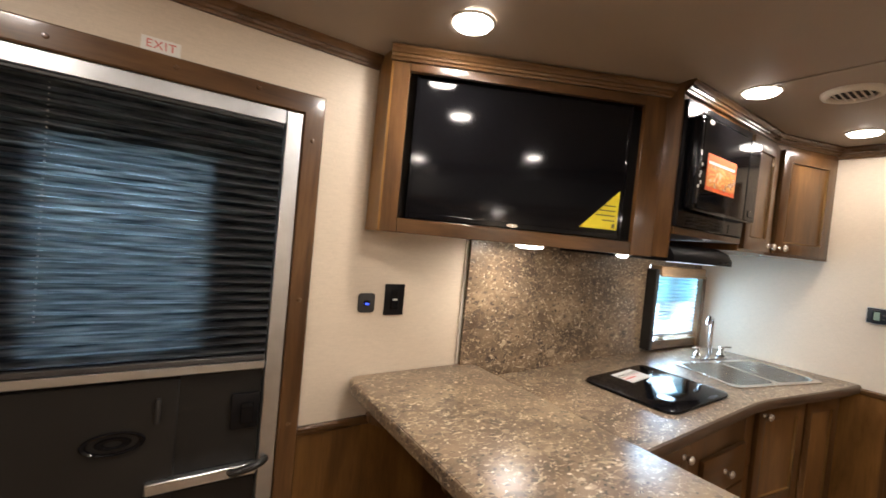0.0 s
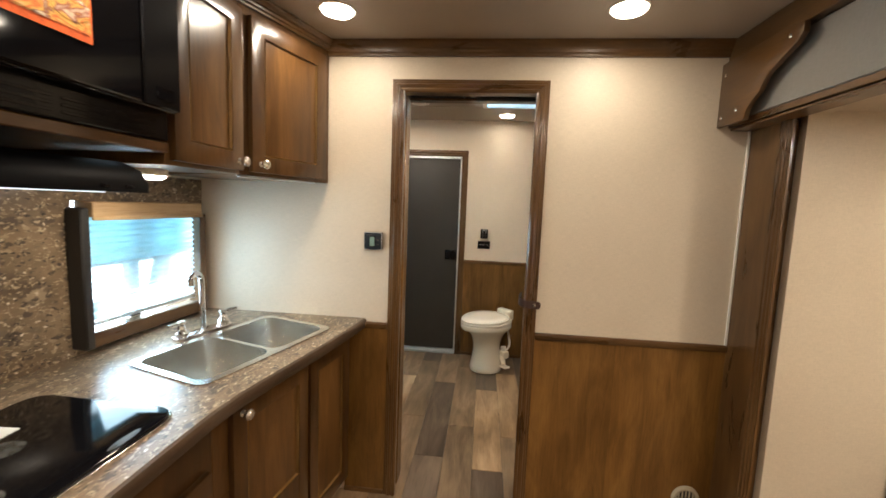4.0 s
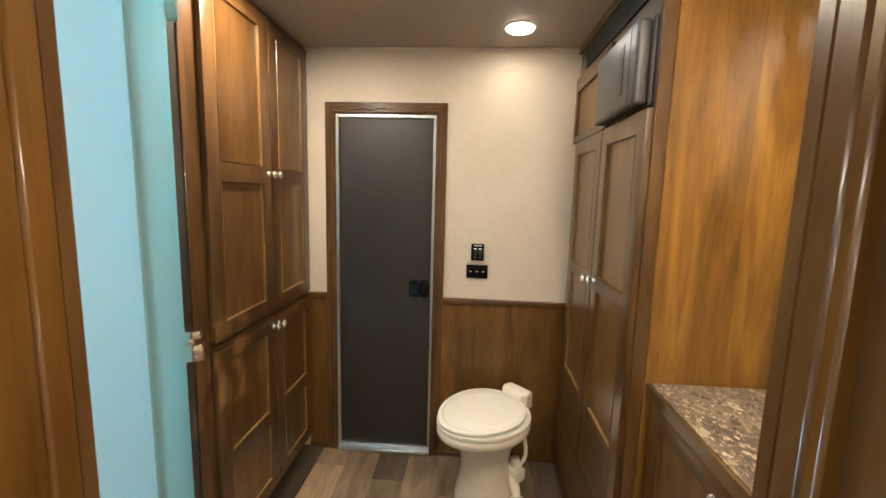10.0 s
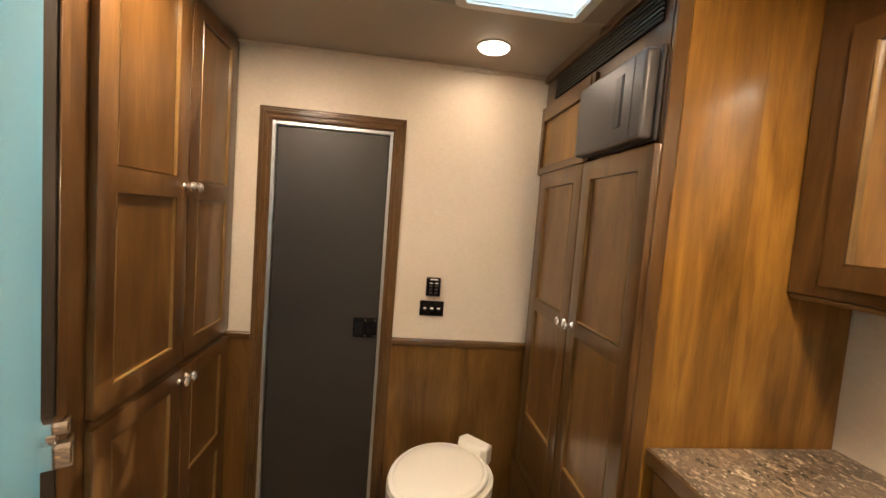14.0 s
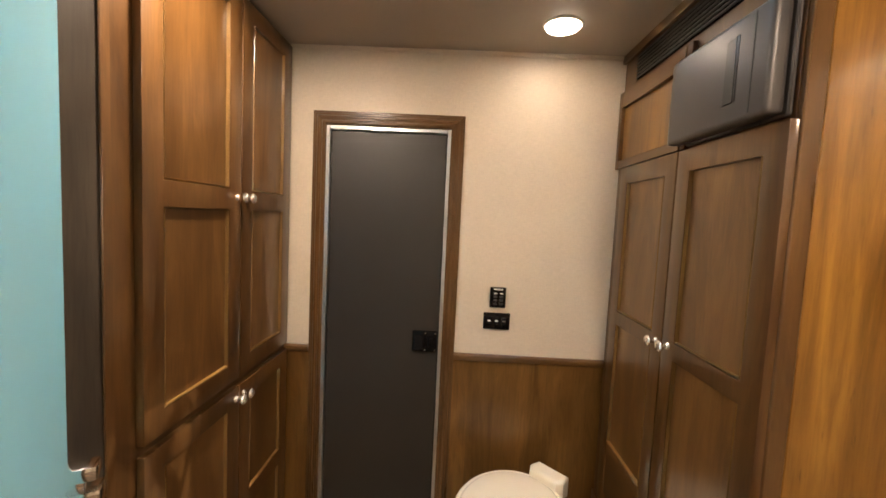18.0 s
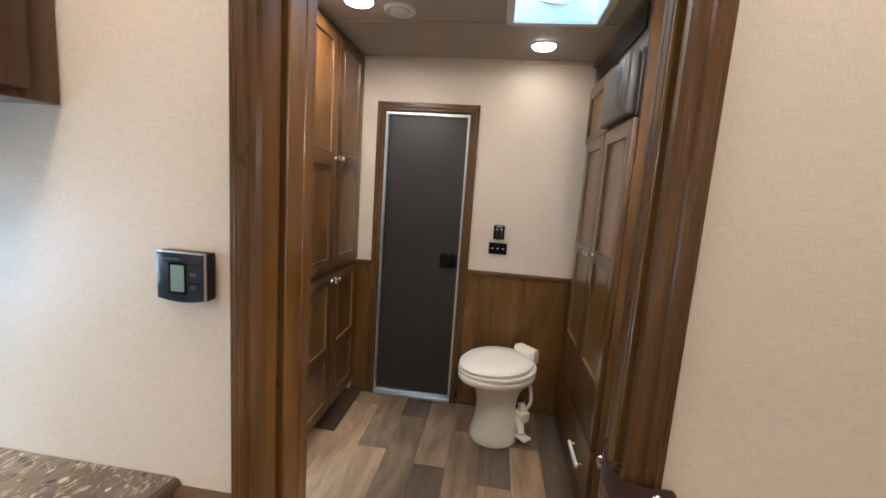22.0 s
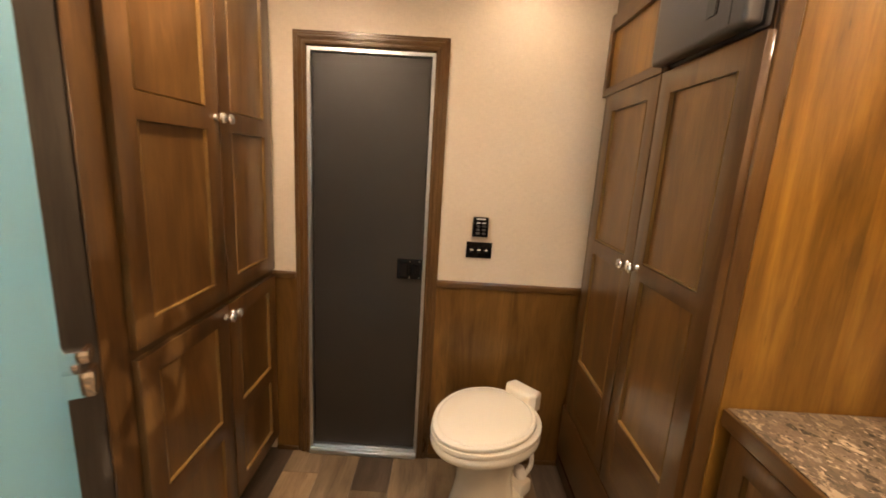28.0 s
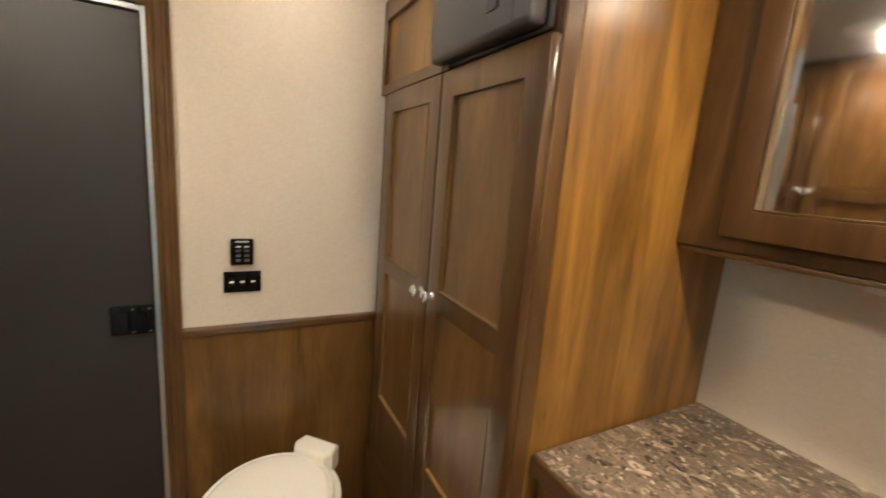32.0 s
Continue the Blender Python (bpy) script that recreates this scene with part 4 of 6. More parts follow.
part("toe_kick", prism([(0.01, 0.05), (0.68, 0.05), (0.695, 0.29), (0.03, 0.29)], FL, FL + 0.079), matt_black, sinkcab)
sd_ = shaker(sinkcab, 0.055, 0.42, FL + 0.09, 0.862, breaks=(), knob_at=(0.092, 0.838))
part("lower_rail", box(0.109, 0.366, -0.0197, -0.002, FL + 0.144, 0.470, 0.003), cabinet_wood, sd_)
# ledge with its highlight in the wood colour
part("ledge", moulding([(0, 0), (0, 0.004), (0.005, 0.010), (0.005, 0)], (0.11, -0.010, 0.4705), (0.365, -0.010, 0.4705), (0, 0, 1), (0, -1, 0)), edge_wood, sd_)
shaker(sinkcab, 0.435, 0.735, FL + 0.09, 0.862, breaks=())

FRONT = [(1.762, 1.198), (2.53, 1.198), (2.68, 1.196), (2.78, 1.186), (2.90, 1.162), (3.02, 1.136), (3.14, 1.110), (3.28, 1.084), (3.40, 1.062), (3.499, 1.050)]
SINK = (3.117, 1.384, -17.0, 0.288, 0.174)        # centre, turn and half sizes of the sink
# the worktop lies below the bar and is not quite level
TILT = pose(3.5, 0, 0.942, 0, -1.87, 0) @ pose(-3.5, 0, -CT)


counter = thing("kitchen_counter", "brown marbled laminate worktop with a wavy rolled front", "worktop", TILT)
outline = FRONT + [(3.499, 1.893), (1.762, 1.893)]
sink_hole = turned(SINK[0], SINK[1], SINK[2], round_rect(SINK[3] - 0.012, SINK[4] - 0.012, 0.03))
part("top", plate_with_hole(outline, [sink_hole], CT - 0.038, CT), stone_laminate, counter)
edge = bmesh.new()
prev = None
for x, y in FRONT:
    ring = [edge.verts.new((x, y - d, z)) for d, z in ((0.0, CT - 0.0005), (0.008, CT - 0.003), (0.012, CT - 0.010), (0.012, CT - 0.034), (0.008, CT - 0.040), (0.0, CT - 0.041))]
    if prev:
        for k in range(5):
            edge.faces.new((prev[k], prev[k + 1], ring[k + 1], ring[k]))
    prev = ring
part("rolled_edge", edge, edge_laminate, counter, "plain brown rolled edge")
bar = thing("bar_counter", "brown marbled laminate bar top beside the entry door", "counter", pose(1.21, 0.80, 0))
part("top", prism(round_rect(0.2705, 0.5425, 0.046), CT - 0.007, CT + 0.001, 0.001, Matrix.Translation((0.275, 0.5465, 0))), stone_laminate, bar)
part("rolled_edge", prism(round_rect(0.2745, 0.5465, 0.05), CT - 0.040, CT - 0.001, 0.006, Matrix.Translation((0.275, 0.5465, 0))), stone_laminate, bar)
part("edge_seam", box(0.5485, 0.5520, 0.36, 1.088, CT - 0.012, CT - 0.002, 0), edge_laminate, bar, "dark brown seam along the bar edge")
part("end_panel", box(0.46, 0.548, 0.10, 1.05, FL + 0.001, CT - 0.041, 0.003), cabinet_wood, bar)
corbel = [(0, 0), (0.44, 0), (0.455, -0.012), (0.45, -0.035), (0.40, -0.060), (0.32, -0.078), (0.25, -0.105), (0.19, -0.16), (0.15, -0.24), (0.135, -0.34), (0, -0.40)]
part("corbel", prism([(-x, z) for x, z in corbel], -0.015, 0.015, 0.003, Matrix.Translation((0.46, 0.90, CT - 0.041)) @ pose(0, 0, 0, 90)), cabinet_wood, bar, "curved brown wooden support bracket")
part("corbel", prism([(-x, z) for x, z in corbel], -0.015, 0.015, 0.003, Matrix.Translation((0.46, 0.30, CT - 0.041)) @ pose(0, 0, 0, 90)), cabinet_wood, bar)
# splash on the north wall
SPL = pose(1.692, 1.884, 0, 0, 0, -2.38)
single("backsplash", wall_slab("x", 0.0, 1.808, -0.006, 0.004, 0.862, 1.52, [(1.240, 1.745, 0.955, 1.42)]), stone_laminate, "brown marbled laminate backsplash", m=SPL, kind="structure")
single("trim_bead", box(1.678, 1.690, NORTH - 0.008, NORTH, CT, 1.46, 0.002), white_plastic, "thin cream edge bead beside the backsplash", kind="structure")

# kitchen window with its pleated shade
win = thing("window_1", "small kitchen window with a half-sheer pleated shade", "window", SPL @ pose(1.213, 0, 0.945) @ Matrix.Diagonal((0.890, 1, 1, 1)), kind="structure")
part("window_frame", box(0.010, 0.045, -0.062, 0.0, 0.0, 0.455, 0.006), matt_black, win)
part("window_frame", box(0.575, 0.615, -0.062, 0.0, 0.0, 0.43, 0.004), trim_wood, win)
part("window_frame", box(0.045, 0.575, -0.050, 0.0, 0.0, 0.050, 0.004), trim_wood_x, win)
part("valance", box(0.045, 0.580, -0.070, 0.0, 0.425, 0.475, 0.004), tan_wood, win, "tan wooden shade valance")
part("valance_lip", box(0.045, 0.580, -0.074, -0.066, 0.415, 0.430, 0.002), tan_wood, win)
part("mullion", box(0.275, 0.325, 0.018, 0.05, 0.045, 0.425, 0.002), matt_black, win)
part("mid_bar", box(0.07, 0.53, 0.018, 0.05, 0.250, 0.275, 0.002), matt_black, win)
for a, c in ((0.07, 0.275), (0.325, 0.53)):
    p = part("pane", box(a, c, 0.028, 0.032, 0.045, 0.250, 0), pane_glass, win)
    p.visible_shadow = False
    p = part("pane", box(a, c, 0.028, 0.032, 0.275, 0.425, 0), tinted_glass, win, "tinted upper pane")
    p.visible_shadow = False
shade = thing("window_blind", "half-sheer pleated window shade, let down", "blind", SPL @ pose(1.258, -0.022, 1.028) @ Matrix.Diagonal((0.890, 1, 1, 1)))
npl, hpl = 17, 0.35 / 17
for k in range(npl):
    z = k * hpl
    b = bmesh.new()
    vs = [b.verts.new(v) for v in ((0.003, 0.0, z), (0.522, 0.0, z), (0.522, -0.011, z + hpl / 2), (0.003, -0.011, z + hpl / 2), (0.003, 0.0, z + hpl), (0.522, 0.0, z + hpl))]
    b.faces.new((vs[0], vs[1], vs[2], vs[3]))
    b.faces.new((vs[3], vs[2], vs[5], vs[4]))
    p = part("pleat", b, sheer_cloth if k < 9 else shade_cloth, shade, smooth=False)
part("bottom_bar", box(0.0, 0.525, -0.012, 0.002, -0.016, -0.001, 0.003), aluminium, shade)

# cooktop
smoked_grey = plain("smoked_grey", (0.045, 0.047, 0.045), 0.22, vary=0.5, scale=40)
cook = thing("cooktop", "black glass cooktop cover set in the worktop", "cooktop", TILT @ pose(2.435, 1.474, CT))
corners = [(-0.242, 0.190), (-0.234, -0.195), (0.234, -0.204), (0.244, 0.198)]
tpl = []
for k, (cx, cy) in enumerate(corners):
    into = Vector((cx, cy)) - Vector(corners[k - 1])
    onward = Vector(corners[(k + 1) % 4]) - Vector((cx, cy))
    a, c = Vector((cx, cy)) - into.normalized() * 0.060, Vector((cx, cy)) + onward.normalized() * 0.060
    for q in range(7):
        w = q / 6
        p = (1 - w) ** 2 * a + 2 * w * (1 - w) * Vector((cx, cy)) + w * w * c
        tpl.append((p.x, p.y))
part("trim_ring", prism([(x * 1.018, y * 1.022) for x, y in tpl], 0.0005, 0.004, 0.001), steel, cook)
lidp = part("glass_lid", prism(tpl, 0.004, 0.012, 0.003), gloss_black, cook, "glossy black glass lid")
part("finger_notch", lathe([(0, 0.0015), (0.028, 0.0015), (0.03, 0)], Matrix.Translation((0.10, -0.184, 0.0115)), 20, sx=1.4, sy=0.35), matt_black, lidp)
for bx, by in ((-0.10, -0.10), (0.03, 0.02)):
    # the burner caps that show through the smoked glass
    part("burner_mark", lathe([(0.034, 0.0), (0.034, 0.0008), (0.026, 0.0012), (0.022, 0.0008), (0.016, 0.0012), (0.0, 0.0012)], Matrix.Translation((bx, by, 0.0121)), 28), smoked_grey, lidp, "dim grey burner cap")
note = thing("instruction_sheet", "white paper instruction leaflet lying on the cooktop glass", "paper", TILT @ pose(2.448, 1.588, CT + 0.0124, 0, 0, 4))
part("sheet", box(-0.084, 0.084, -0.052, 0.052, 0.0, 0.0012, 0), paper, note)
part("print_bar", box(-0.080, 0.010, -0.018, -0.010, 0.0012, 0.0016, 0), red_ink, note)
for k in range(4):
    part("print_bar", box(-0.080, 0.075, 0.000 + 0.008 * k, 0.003 + 0.008 * k, 0.0012, 0.0016, 0), dark_ink if k else red_ink, note)

# double sink
sink = thing("double_sink", "stainless steel double bowl sink dropped into the worktop", "sink", TILT @ pose(SINK[0], SINK[1], CT, 0, 0, SINK[2]))
L, W = SINK[3], SINK[4]
bowls = [(-0.137, 0.130, 0.150), (0.137, 0.130, 0.150)]
holes = [[(cx + x, y) for x, y in round_rect(hw, hd, 0.04)] for cx, hw, hd in bowls]
part("rim", plate_with_hole(round_rect(L, W, 0.035), holes, 0.001, 0.005), steel, sink)
for cx, hw, hd in bowls:
    b = bmesh.new()
    prev = None
    for f, z in ((1.0, 0.004), (0.99, -0.01), (0.965, -0.10), (0.92, -0.145), (0.82, -0.158), (0.15, -0.165)):
        ring = [b.verts.new((cx + x, y, z)) for x, y in round_rect(hw * f, hd * f, 0.04 * f)]
        if prev:
            for k in range(len(ring)):
                b.faces.new((prev[k - 1], prev[k], ring[k], ring[k - 1]))
        prev = ring
    b.faces.new(prev)
    bowl = part("bowl", b, steel, sink)
    part("drain", lathe([(0.0, 0.002), (0.018, 0.002), (0.022, 0.004), (0.038, 0.003), (0.040, 0)], Matrix.Translation((cx, 0, -0.164)), 24), chrome, bowl)
fau = thing("kitchen_faucet", "chrome high-neck kitchen faucet with two lever handles", "faucet", TILT @ pose(3.198, 1.588, CT + 0.0005, 0, 0, SINK[2]))
part("deck_plate", prism(round_rect(0.115, 0.026, 0.022), 0.0, 0.012, 0.004), chrome, fau)
part("spout", tube(bent([(0, 0, 0.010), (0, 0, 0.12), (0, 0, 0.19), (-0.006, -0.004, 0.218), (-0.026, -0.014, 0.234), (-0.055, -0.030, 0.234), (-0.070, -0.038, 0.222)], 6), 0.010, 14), chrome, fau)
part("aerator", lathe([(0.0, 0.0), (0.013, 0.0), (0.013, 0.022), (0.009, 0.026)], Matrix.Translation((-0.071, -0.039, 0.202)), 16), chrome, fau)
for s in (-1, 1):
    h = part("valve", lathe([(0.022, 0.0), (0.022, 0.014), (0.014, 0.024), (0.012, 0.042), (0.016, 0.048), (0.013, 0.058), (0, 0.060)], Matrix.Translation((s * 0.085, 0, 0.010)), 20), chrome, fau)
    part("lever", tube([(s * 0.085, 0, 0.060), (s * 0.115, -0.006, 0.066), (s * 0.140, -0.010, 0.064)], [0.006, 0.005, 0.0065], 10), chrome, h)

# ---- upper cabinets ----
UY, UB = 1.345, 1.525
tvx, tvy = (1.240, 1.795), (2.165, 1.400)
tv_len = math.hypot(tvy[0] - tvx[0], tvy[1] - tvx[1])
tv_ang = math.degrees(math.atan2(tvy[1] - tvx[1], tvy[0] - tvx[0]))
TB = 1.462
tvc = thing("television_cabinet", "brown stained angled wall cabinet framing a television", "cabinet", pose(tvx[0], tvx[1], 0, 0, 0, tv_ang))
inv = pose(tvx[0], tvx[1], 0, 0, 0, tv_ang).inverted()


def wl(x, y):
    v = inv @ Vector((x, y, 0))
    return (v.x, v.y)


part("top_rail", prism([(0.0565, 1.987), (tv_len - 0.0905, 2.010), (tv_len - 0.0905, kc(1.46)), (0.0565, kc(1.78))], -0.020, 0.0, 0.001, pose(0, 0, 0, 90)), cabinet_wood_x, tvc)
part("stile", box(0.0, 0.056, 0.0, 0.020, TB, kc(1.80), 0.002), cabinet_wood, tvc)
part("bottom_rail", box(0.0565, tv_len - 0.092, 0.0, 0.020, TB, TB + 0.048, 0.002), cabinet_wood_x, tvc)
part("stile", box(tv_len - 0.090, tv_len, 0.0, 0.020, TB, kc(1.43), 0.002), cabinet_wood, tvc)
part("side_panel", prism([wl(1.235, 1.893), wl(1.235, 1.798), wl(1.249, 1.792), wl(1.249, 1.893)], TB, kc(1.85), 0.001), side_wood, tvc)
part("bottom_board", prism([wl(1.249, 1.893), wl(1.249, 1.810), wl(2.150, 1.426), wl(2.150, 1.893)], TB + 0.004, TB + 0.020), cabinet_wood_x, tvc)
part("back_board", box(0.06, tv_len - 0.03, 0.085, 0.092, TB + 0.02, 2.02, 0), matt_black, tvc)
part("crown", moulding(CROWN, (-0.01, 0.0, kc(1.80) - 0.041), (tv_len + 0.01, 0.0, kc(1.42) - 0.041), (0, 0, 1), (0, -1, 0)), trim_wood_x, tvc)
tv = thing("television", "black flat television with a yellow energy card on its corner", "television", pose(tvx[0], tvx[1], 0, 0, 0, tv_ang) @ pose(0.083, 0.03, TB + 0.052))
TW, TH = tv_len - 0.198, 0.505
part("case", box(0.0, TW, 0.006, 0.05, 0.0, TH, 0.004), black_plastic, tv)
for a in ((0.0, 0.012, 0.0, TH), (TW - 0.012, TW, 0.0, TH), (0.012, TW - 0.012, TH - 0.012, TH), (0.012, TW - 0.012, 0.0, 0.020)):
    part("bezel", box(a[0], a[1], 0.0, 0.007, a[2], a[3], 0.002), gloss_black, tv)
part("screen", box(0.012, TW - 0.012, 0.0035, 0.006, 0.020, TH - 0.012, 0), gloss_black, tv, "dark glossy screen")
part("badge", lathe([(0, 0.002), (0.02, 0.002), (0.022, 0)], Matrix.Translation((TW * 0.47, 0.0, 0.010)) @ pose(0, 0, 0, 90), 24, sy=0.32), nickel, tv, "small oval badge")
card = thing("energy_card", "triangular yellow card stuck on the television corner", "card", pose(tvx[0], tvx[1], 0, 0, 0, tv_ang) @ pose(0.083 + TW - 0.022, 0.03, TB + 0.085))
part("sheet", prism([(0, 0), (0, 0.145), (-0.15, 0)], -0.0010, 0.0012, 0, pose(0, 0, 0, 90)), yellow_card, card)
for k, w in enumerate((0.05, 0.065, 0.08, 0.05)):
    part("print_bar", box(-0.012 - w, -0.012, -0.0022, -0.0012, 0.085 - 0.018 * k, 0.089 - 0.018 * k, 0), dark_ink, card)
part("print_mark", box(-0.022, -0.010, -0.0022, -0.0012, 0.006, 0.022, 0), dark_ink, card)

mwc = thing("microwave_cabinet", "brown stained wall cabinet section round the microwave", "cabinet", pose(2.165, UY, 0))
part("side_panel", box(0.001, 0.010, 0.0, 0.48, 1.465, kc(UY), 0.002), cabinet_wood, mwc)
part("top_rail", box(0.0105, 0.576, 0.004, 0.024, 2.040, kc(UY), 0.002), cabinet_wood_x, mwc)
part("shelf", box(0.0105, 0.576, -0.010, 0.50, 1.553, 1.579, 0.003), cabinet_wood_x, mwc)
part("back", box(0.0105, 0.576, 0.40, 0.41, 1.465, 1.551, 0.0), matt_black, mwc)
part("crown", moulding(CROWN, (0.0, 0.0, kc(UY) - 0.039), (0.945, 0.0, kc(UY) - 0.039), (0, 0, 1), (0, -1, 0)), trim_wood_x, mwc)
mw = thing("microwave", "built-in black microwave in a vented trim frame", "microwave", pose(2.177, UY, 1.580))
part("trim_frame", box(0.0, 0.562, -0.014, 0.30, 0.0, 0.458, 0.004), black_plastic, mw)
for k in range(4):
    for z in (0.012, 0.025, 0.038):
        part("vent_slot", box(0.065 + 0.118 * k, 0.165 + 0.118 * k, -0.0165, -0.013, z, z + 0.006, 0.001), gloss_black, mw)
    part("vent_slot", box(0.065 + 0.118 * k, 0.165 + 0.118 * k, -0.0165, -0.013, 0.428, 0.434, 0.001), gloss_black, mw)
part("body", prism(round_rect(0.270, 0.170, 0.020), 0.0, 0.036, 0.012, Matrix.Translation((0.290, -0.0145, 0.233)) @ pose(0, 0, 0, 90), seg=3), gloss_black, mw)
mdoor = part("door", box(0.048, 0.440, -0.056, -0.050, 0.068, 0.398, 0.003), gloss_black, mw, "glossy black door")
part("control_panel", box(0.446, 0.552, -0.056, -0.050, 0.068, 0.398, 0.003), black_plastic, mw)
part("pull_strip", box(0.024, 0.040, -0.058, -0.046, 0.085, 0.375, 0.004, seg=2), black_plastic, mdoor)
for kz, kx in ((0.262, 0.030), (0.222, 0.046), (0.192, 0.040), (0.180, 0.034), (0.158, 0.044), (0.142, 0.030)):
    part("printed_mark", box(kx, kx + 0.007, -0.0592, -0.0580, kz, kz + 0.011, 0), paper, mw)
part("display", box(0.462, 0.540, -0.0575, -0.0555, 0.335, 0.375, 0.001), gloss_black, mw)
part("open_button", box(0.478, 0.530, -0.0585, -0.0555, 0.085, 0.112, 0.002), gloss_black, mw)
part("badge", lathe([(0, 0.002), (0.016, 0.002), (0.018, 0)], Matrix.Translation((0.092, -0.056, 0.384)) @ pose(0, 0, 0, 90), 20, sy=0.5), paper, mw)
pic = thing("food_sticker", "orange sticker with a printed food photo on the microwave door", "sticker", pose(2.265, UY - 0.0562, 1.723))
part("sheet", box(0.0, 0.240, -0.0012, 0.0, 0.0, 0.132, 0), orange_print, pic)
part("photo", box(0.004, 0.236, -0.0020, -0.0012, 0.014, 0.092, 0), food_photo, pic)
for cx, cz, r in ((0.050, 0.046, 0.036), (0.125, 0.042, 0.042), (0.198, 0.048, 0.034)):
    part("printed_dish", lathe([(0, 0.0006), (r, 0.0006), (r, 0)], Matrix.Translation((cx, -0.0021, cz)) @ pose(0, 0, 0, 90), 20, sy=0.62), food_photo, pic)
part("print_bar", box(0.010, 0.225, -0.0020, -0.0012, 0.096, 0.106, 0), paper, pic)
hood_black = plain("hood_black", (0.004, 0.004, 0.005), 0.5, vary=0.2, shine=0.08)
hood = thing("range_hood", "black slim range hood under the microwave", "hood", pose(2.183, UY, 1.452))
part("shell", prism([(0.50, 0.070), (0.05, 0.070), (0.0, 0.050), (-0.018, 0.022), (-0.018, 0.0), (0.50, 0.0)], 0.0, 0.485, 0.003, pose(0, 0, 0, 90, 0, 90)), hood_black, hood)
part("light_strip", box(0.02, 0.40, 0.010, 0.020, -0.0020, -0.0005, 0.0004), white_led, hood, "thin cool white light strip")
for bx in (0.36, 0.42):
    part("button", box(bx, bx + 0.022, -0.021, -0.016, 0.008, 0.016, 0.002), black_plastic, hood)
cup = thing("wall_cabinet", "brown stained wall cabinet with a framed door", "cabinet", pose(2.742, UY, UB), group="kitchen wall cabinets")
part("body", box(0.0, 0.314, 0.0, 0.48, 0.0, kc(UY) - UB, 0.002), cabinet_wood, cup)
shaker(cup, 0.012, 0.306, 0.012, 0.510, knob_at=(0.284, 0.040))
cang = math.degrees(math.atan2(1.219 - 1.345, 3.498 - 3.056))
clen = math.hypot(3.498 - 3.056, 1.345 - 1.219)
cc = thing("wall_cabinet", "brown stained angled wall cabinet beside the partition", "cabinet", pose(3.056, UY, UB, 0, 0, cang), group="kitchen wall cabinets")
part("body", prism([(0.0, 0.0), (clen - 0.002, 0.0), (clen + 0.120, 0.46), (0.0, 0.46)], 0.0, KC - UB - 0.012, 0.001), cabinet_wood, cc)
shaker(cc, 0.036, 0.418, 0.012, 0.510, knob_at=(0.072, 0.040))
part("crown", moulding(CROWN, (-0.008, 0.0, kc(UY) - UB - 0.039), (clen - 0.005, 0.0, kc(1.219) - UB - 0.041), (0, 0, 1), (0, -1, 0)), trim_wood_x, cc)
part("light_rail", box(0.02, 0.40, 0.02, 0.035, -0.006, -0.0005, 0.001), aluminium, cc)


# ---- lamps, vents and fittings of the ceilings ----
def puck(x, y, z, watts, label, r=0.062, group="ceiling lights", down=True):
    ob = thing("ceiling_light", label, "light", pose(x, y, z), group=group)
    part("rim", lathe([(r + 0.003, 0.0), (r + 0.002, -0.004), (r - 0.003, -0.006), (r - 0.005, -0.004), (r - 0.005, 0.0)], None, 36), white_plastic, ob)
    part("lens", lathe([(r - 0.005, -0.003), (r - 0.010, -0.012), (r * 0.5, -0.017), (0, -0.018)], None, 36), lamp_lens, ob, "glowing warm white lens")
    area_light("ceiling_light_lamp", pose(x, y, z - 0.020), watts, 2 * r - 0.02, 0, WARM, True)
    return ob


LED = "round recessed warm white LED ceiling light"
for x, y, w in ((1.354, 1.540, 5.6), (2.445, 1.212, 5.6), (3.215, 1.080, 3.1), (3.22, 0.11, 3.1), (1.70, 0.10, 5.6), (1.33, 1.02, 5.6), (0.77, -0.15, 5.6), (0.2, 1.2, 5.6), (-0.6, 0.6, 5.6)):
    puck(x, y, kc(y), w, LED)
for x, y, w in ((4.655, 1.186, 10.5), (5.118, 0.402, 1.0), (3.86, 0.12, 13.0)):
    puck(x, y, BC, w, LED)
for x, y in ((1.35, -1.25), (2.55, -1.0)):
    puck(x, y, 1.805, 9.0, "round warm light in the slide-out ceiling", group="slide-out lights")
puck(1.835, 1.70, TB + 0.004, 2.3, "round warm light under the television cabinet", 0.060, "cabinet lights")
part("housing", lathe([(0.040, 0.0), (0.040, 0.0135), (0, 0.0135)], None, 28), white_plastic, puck(2.93, 1.545, UB - 0.014, 1.6, "round warm light under the wall cabinet", 0.042, "cabinet lights"))
puck(2.17, 1.52, 1.465, 0.5, "small round light under the wall cabinet", 0.030, "cabinet lights")

av = thing("ceiling_vent", "round white ceiling air vent with slanted louvres", "vent", pose(2.639, 1.007, KC), group="ceiling vents")
part("ring", lathe([(0.088, 0.0), (0.088, -0.006), (0.082, -0.014), (0.070, -0.018), (0.062, -0.014), (0.060, -0.004)], None, 40), white_plastic, av)
part("throat", lathe([(0.061, -0.003), (0, -0.003)], None, 32), matt_black, av)
for k in range(6):
    d = -0.045 + 0.018 * k
    hw = math.sqrt(max(0.0005, 0.060 ** 2 - d * d))
    part("louvre", joined(bmesh.new(), box(-hw, hw, -0.006, 0.006, -0.001, 0.001, 0)), white_plastic, av).matrix_basis = pose(0, d, -0.010, 35)
sp = thing("ceiling_speaker", "black round ceiling speaker lit with blue LEDs", "speaker", pose(3.000, 0.650, KC))
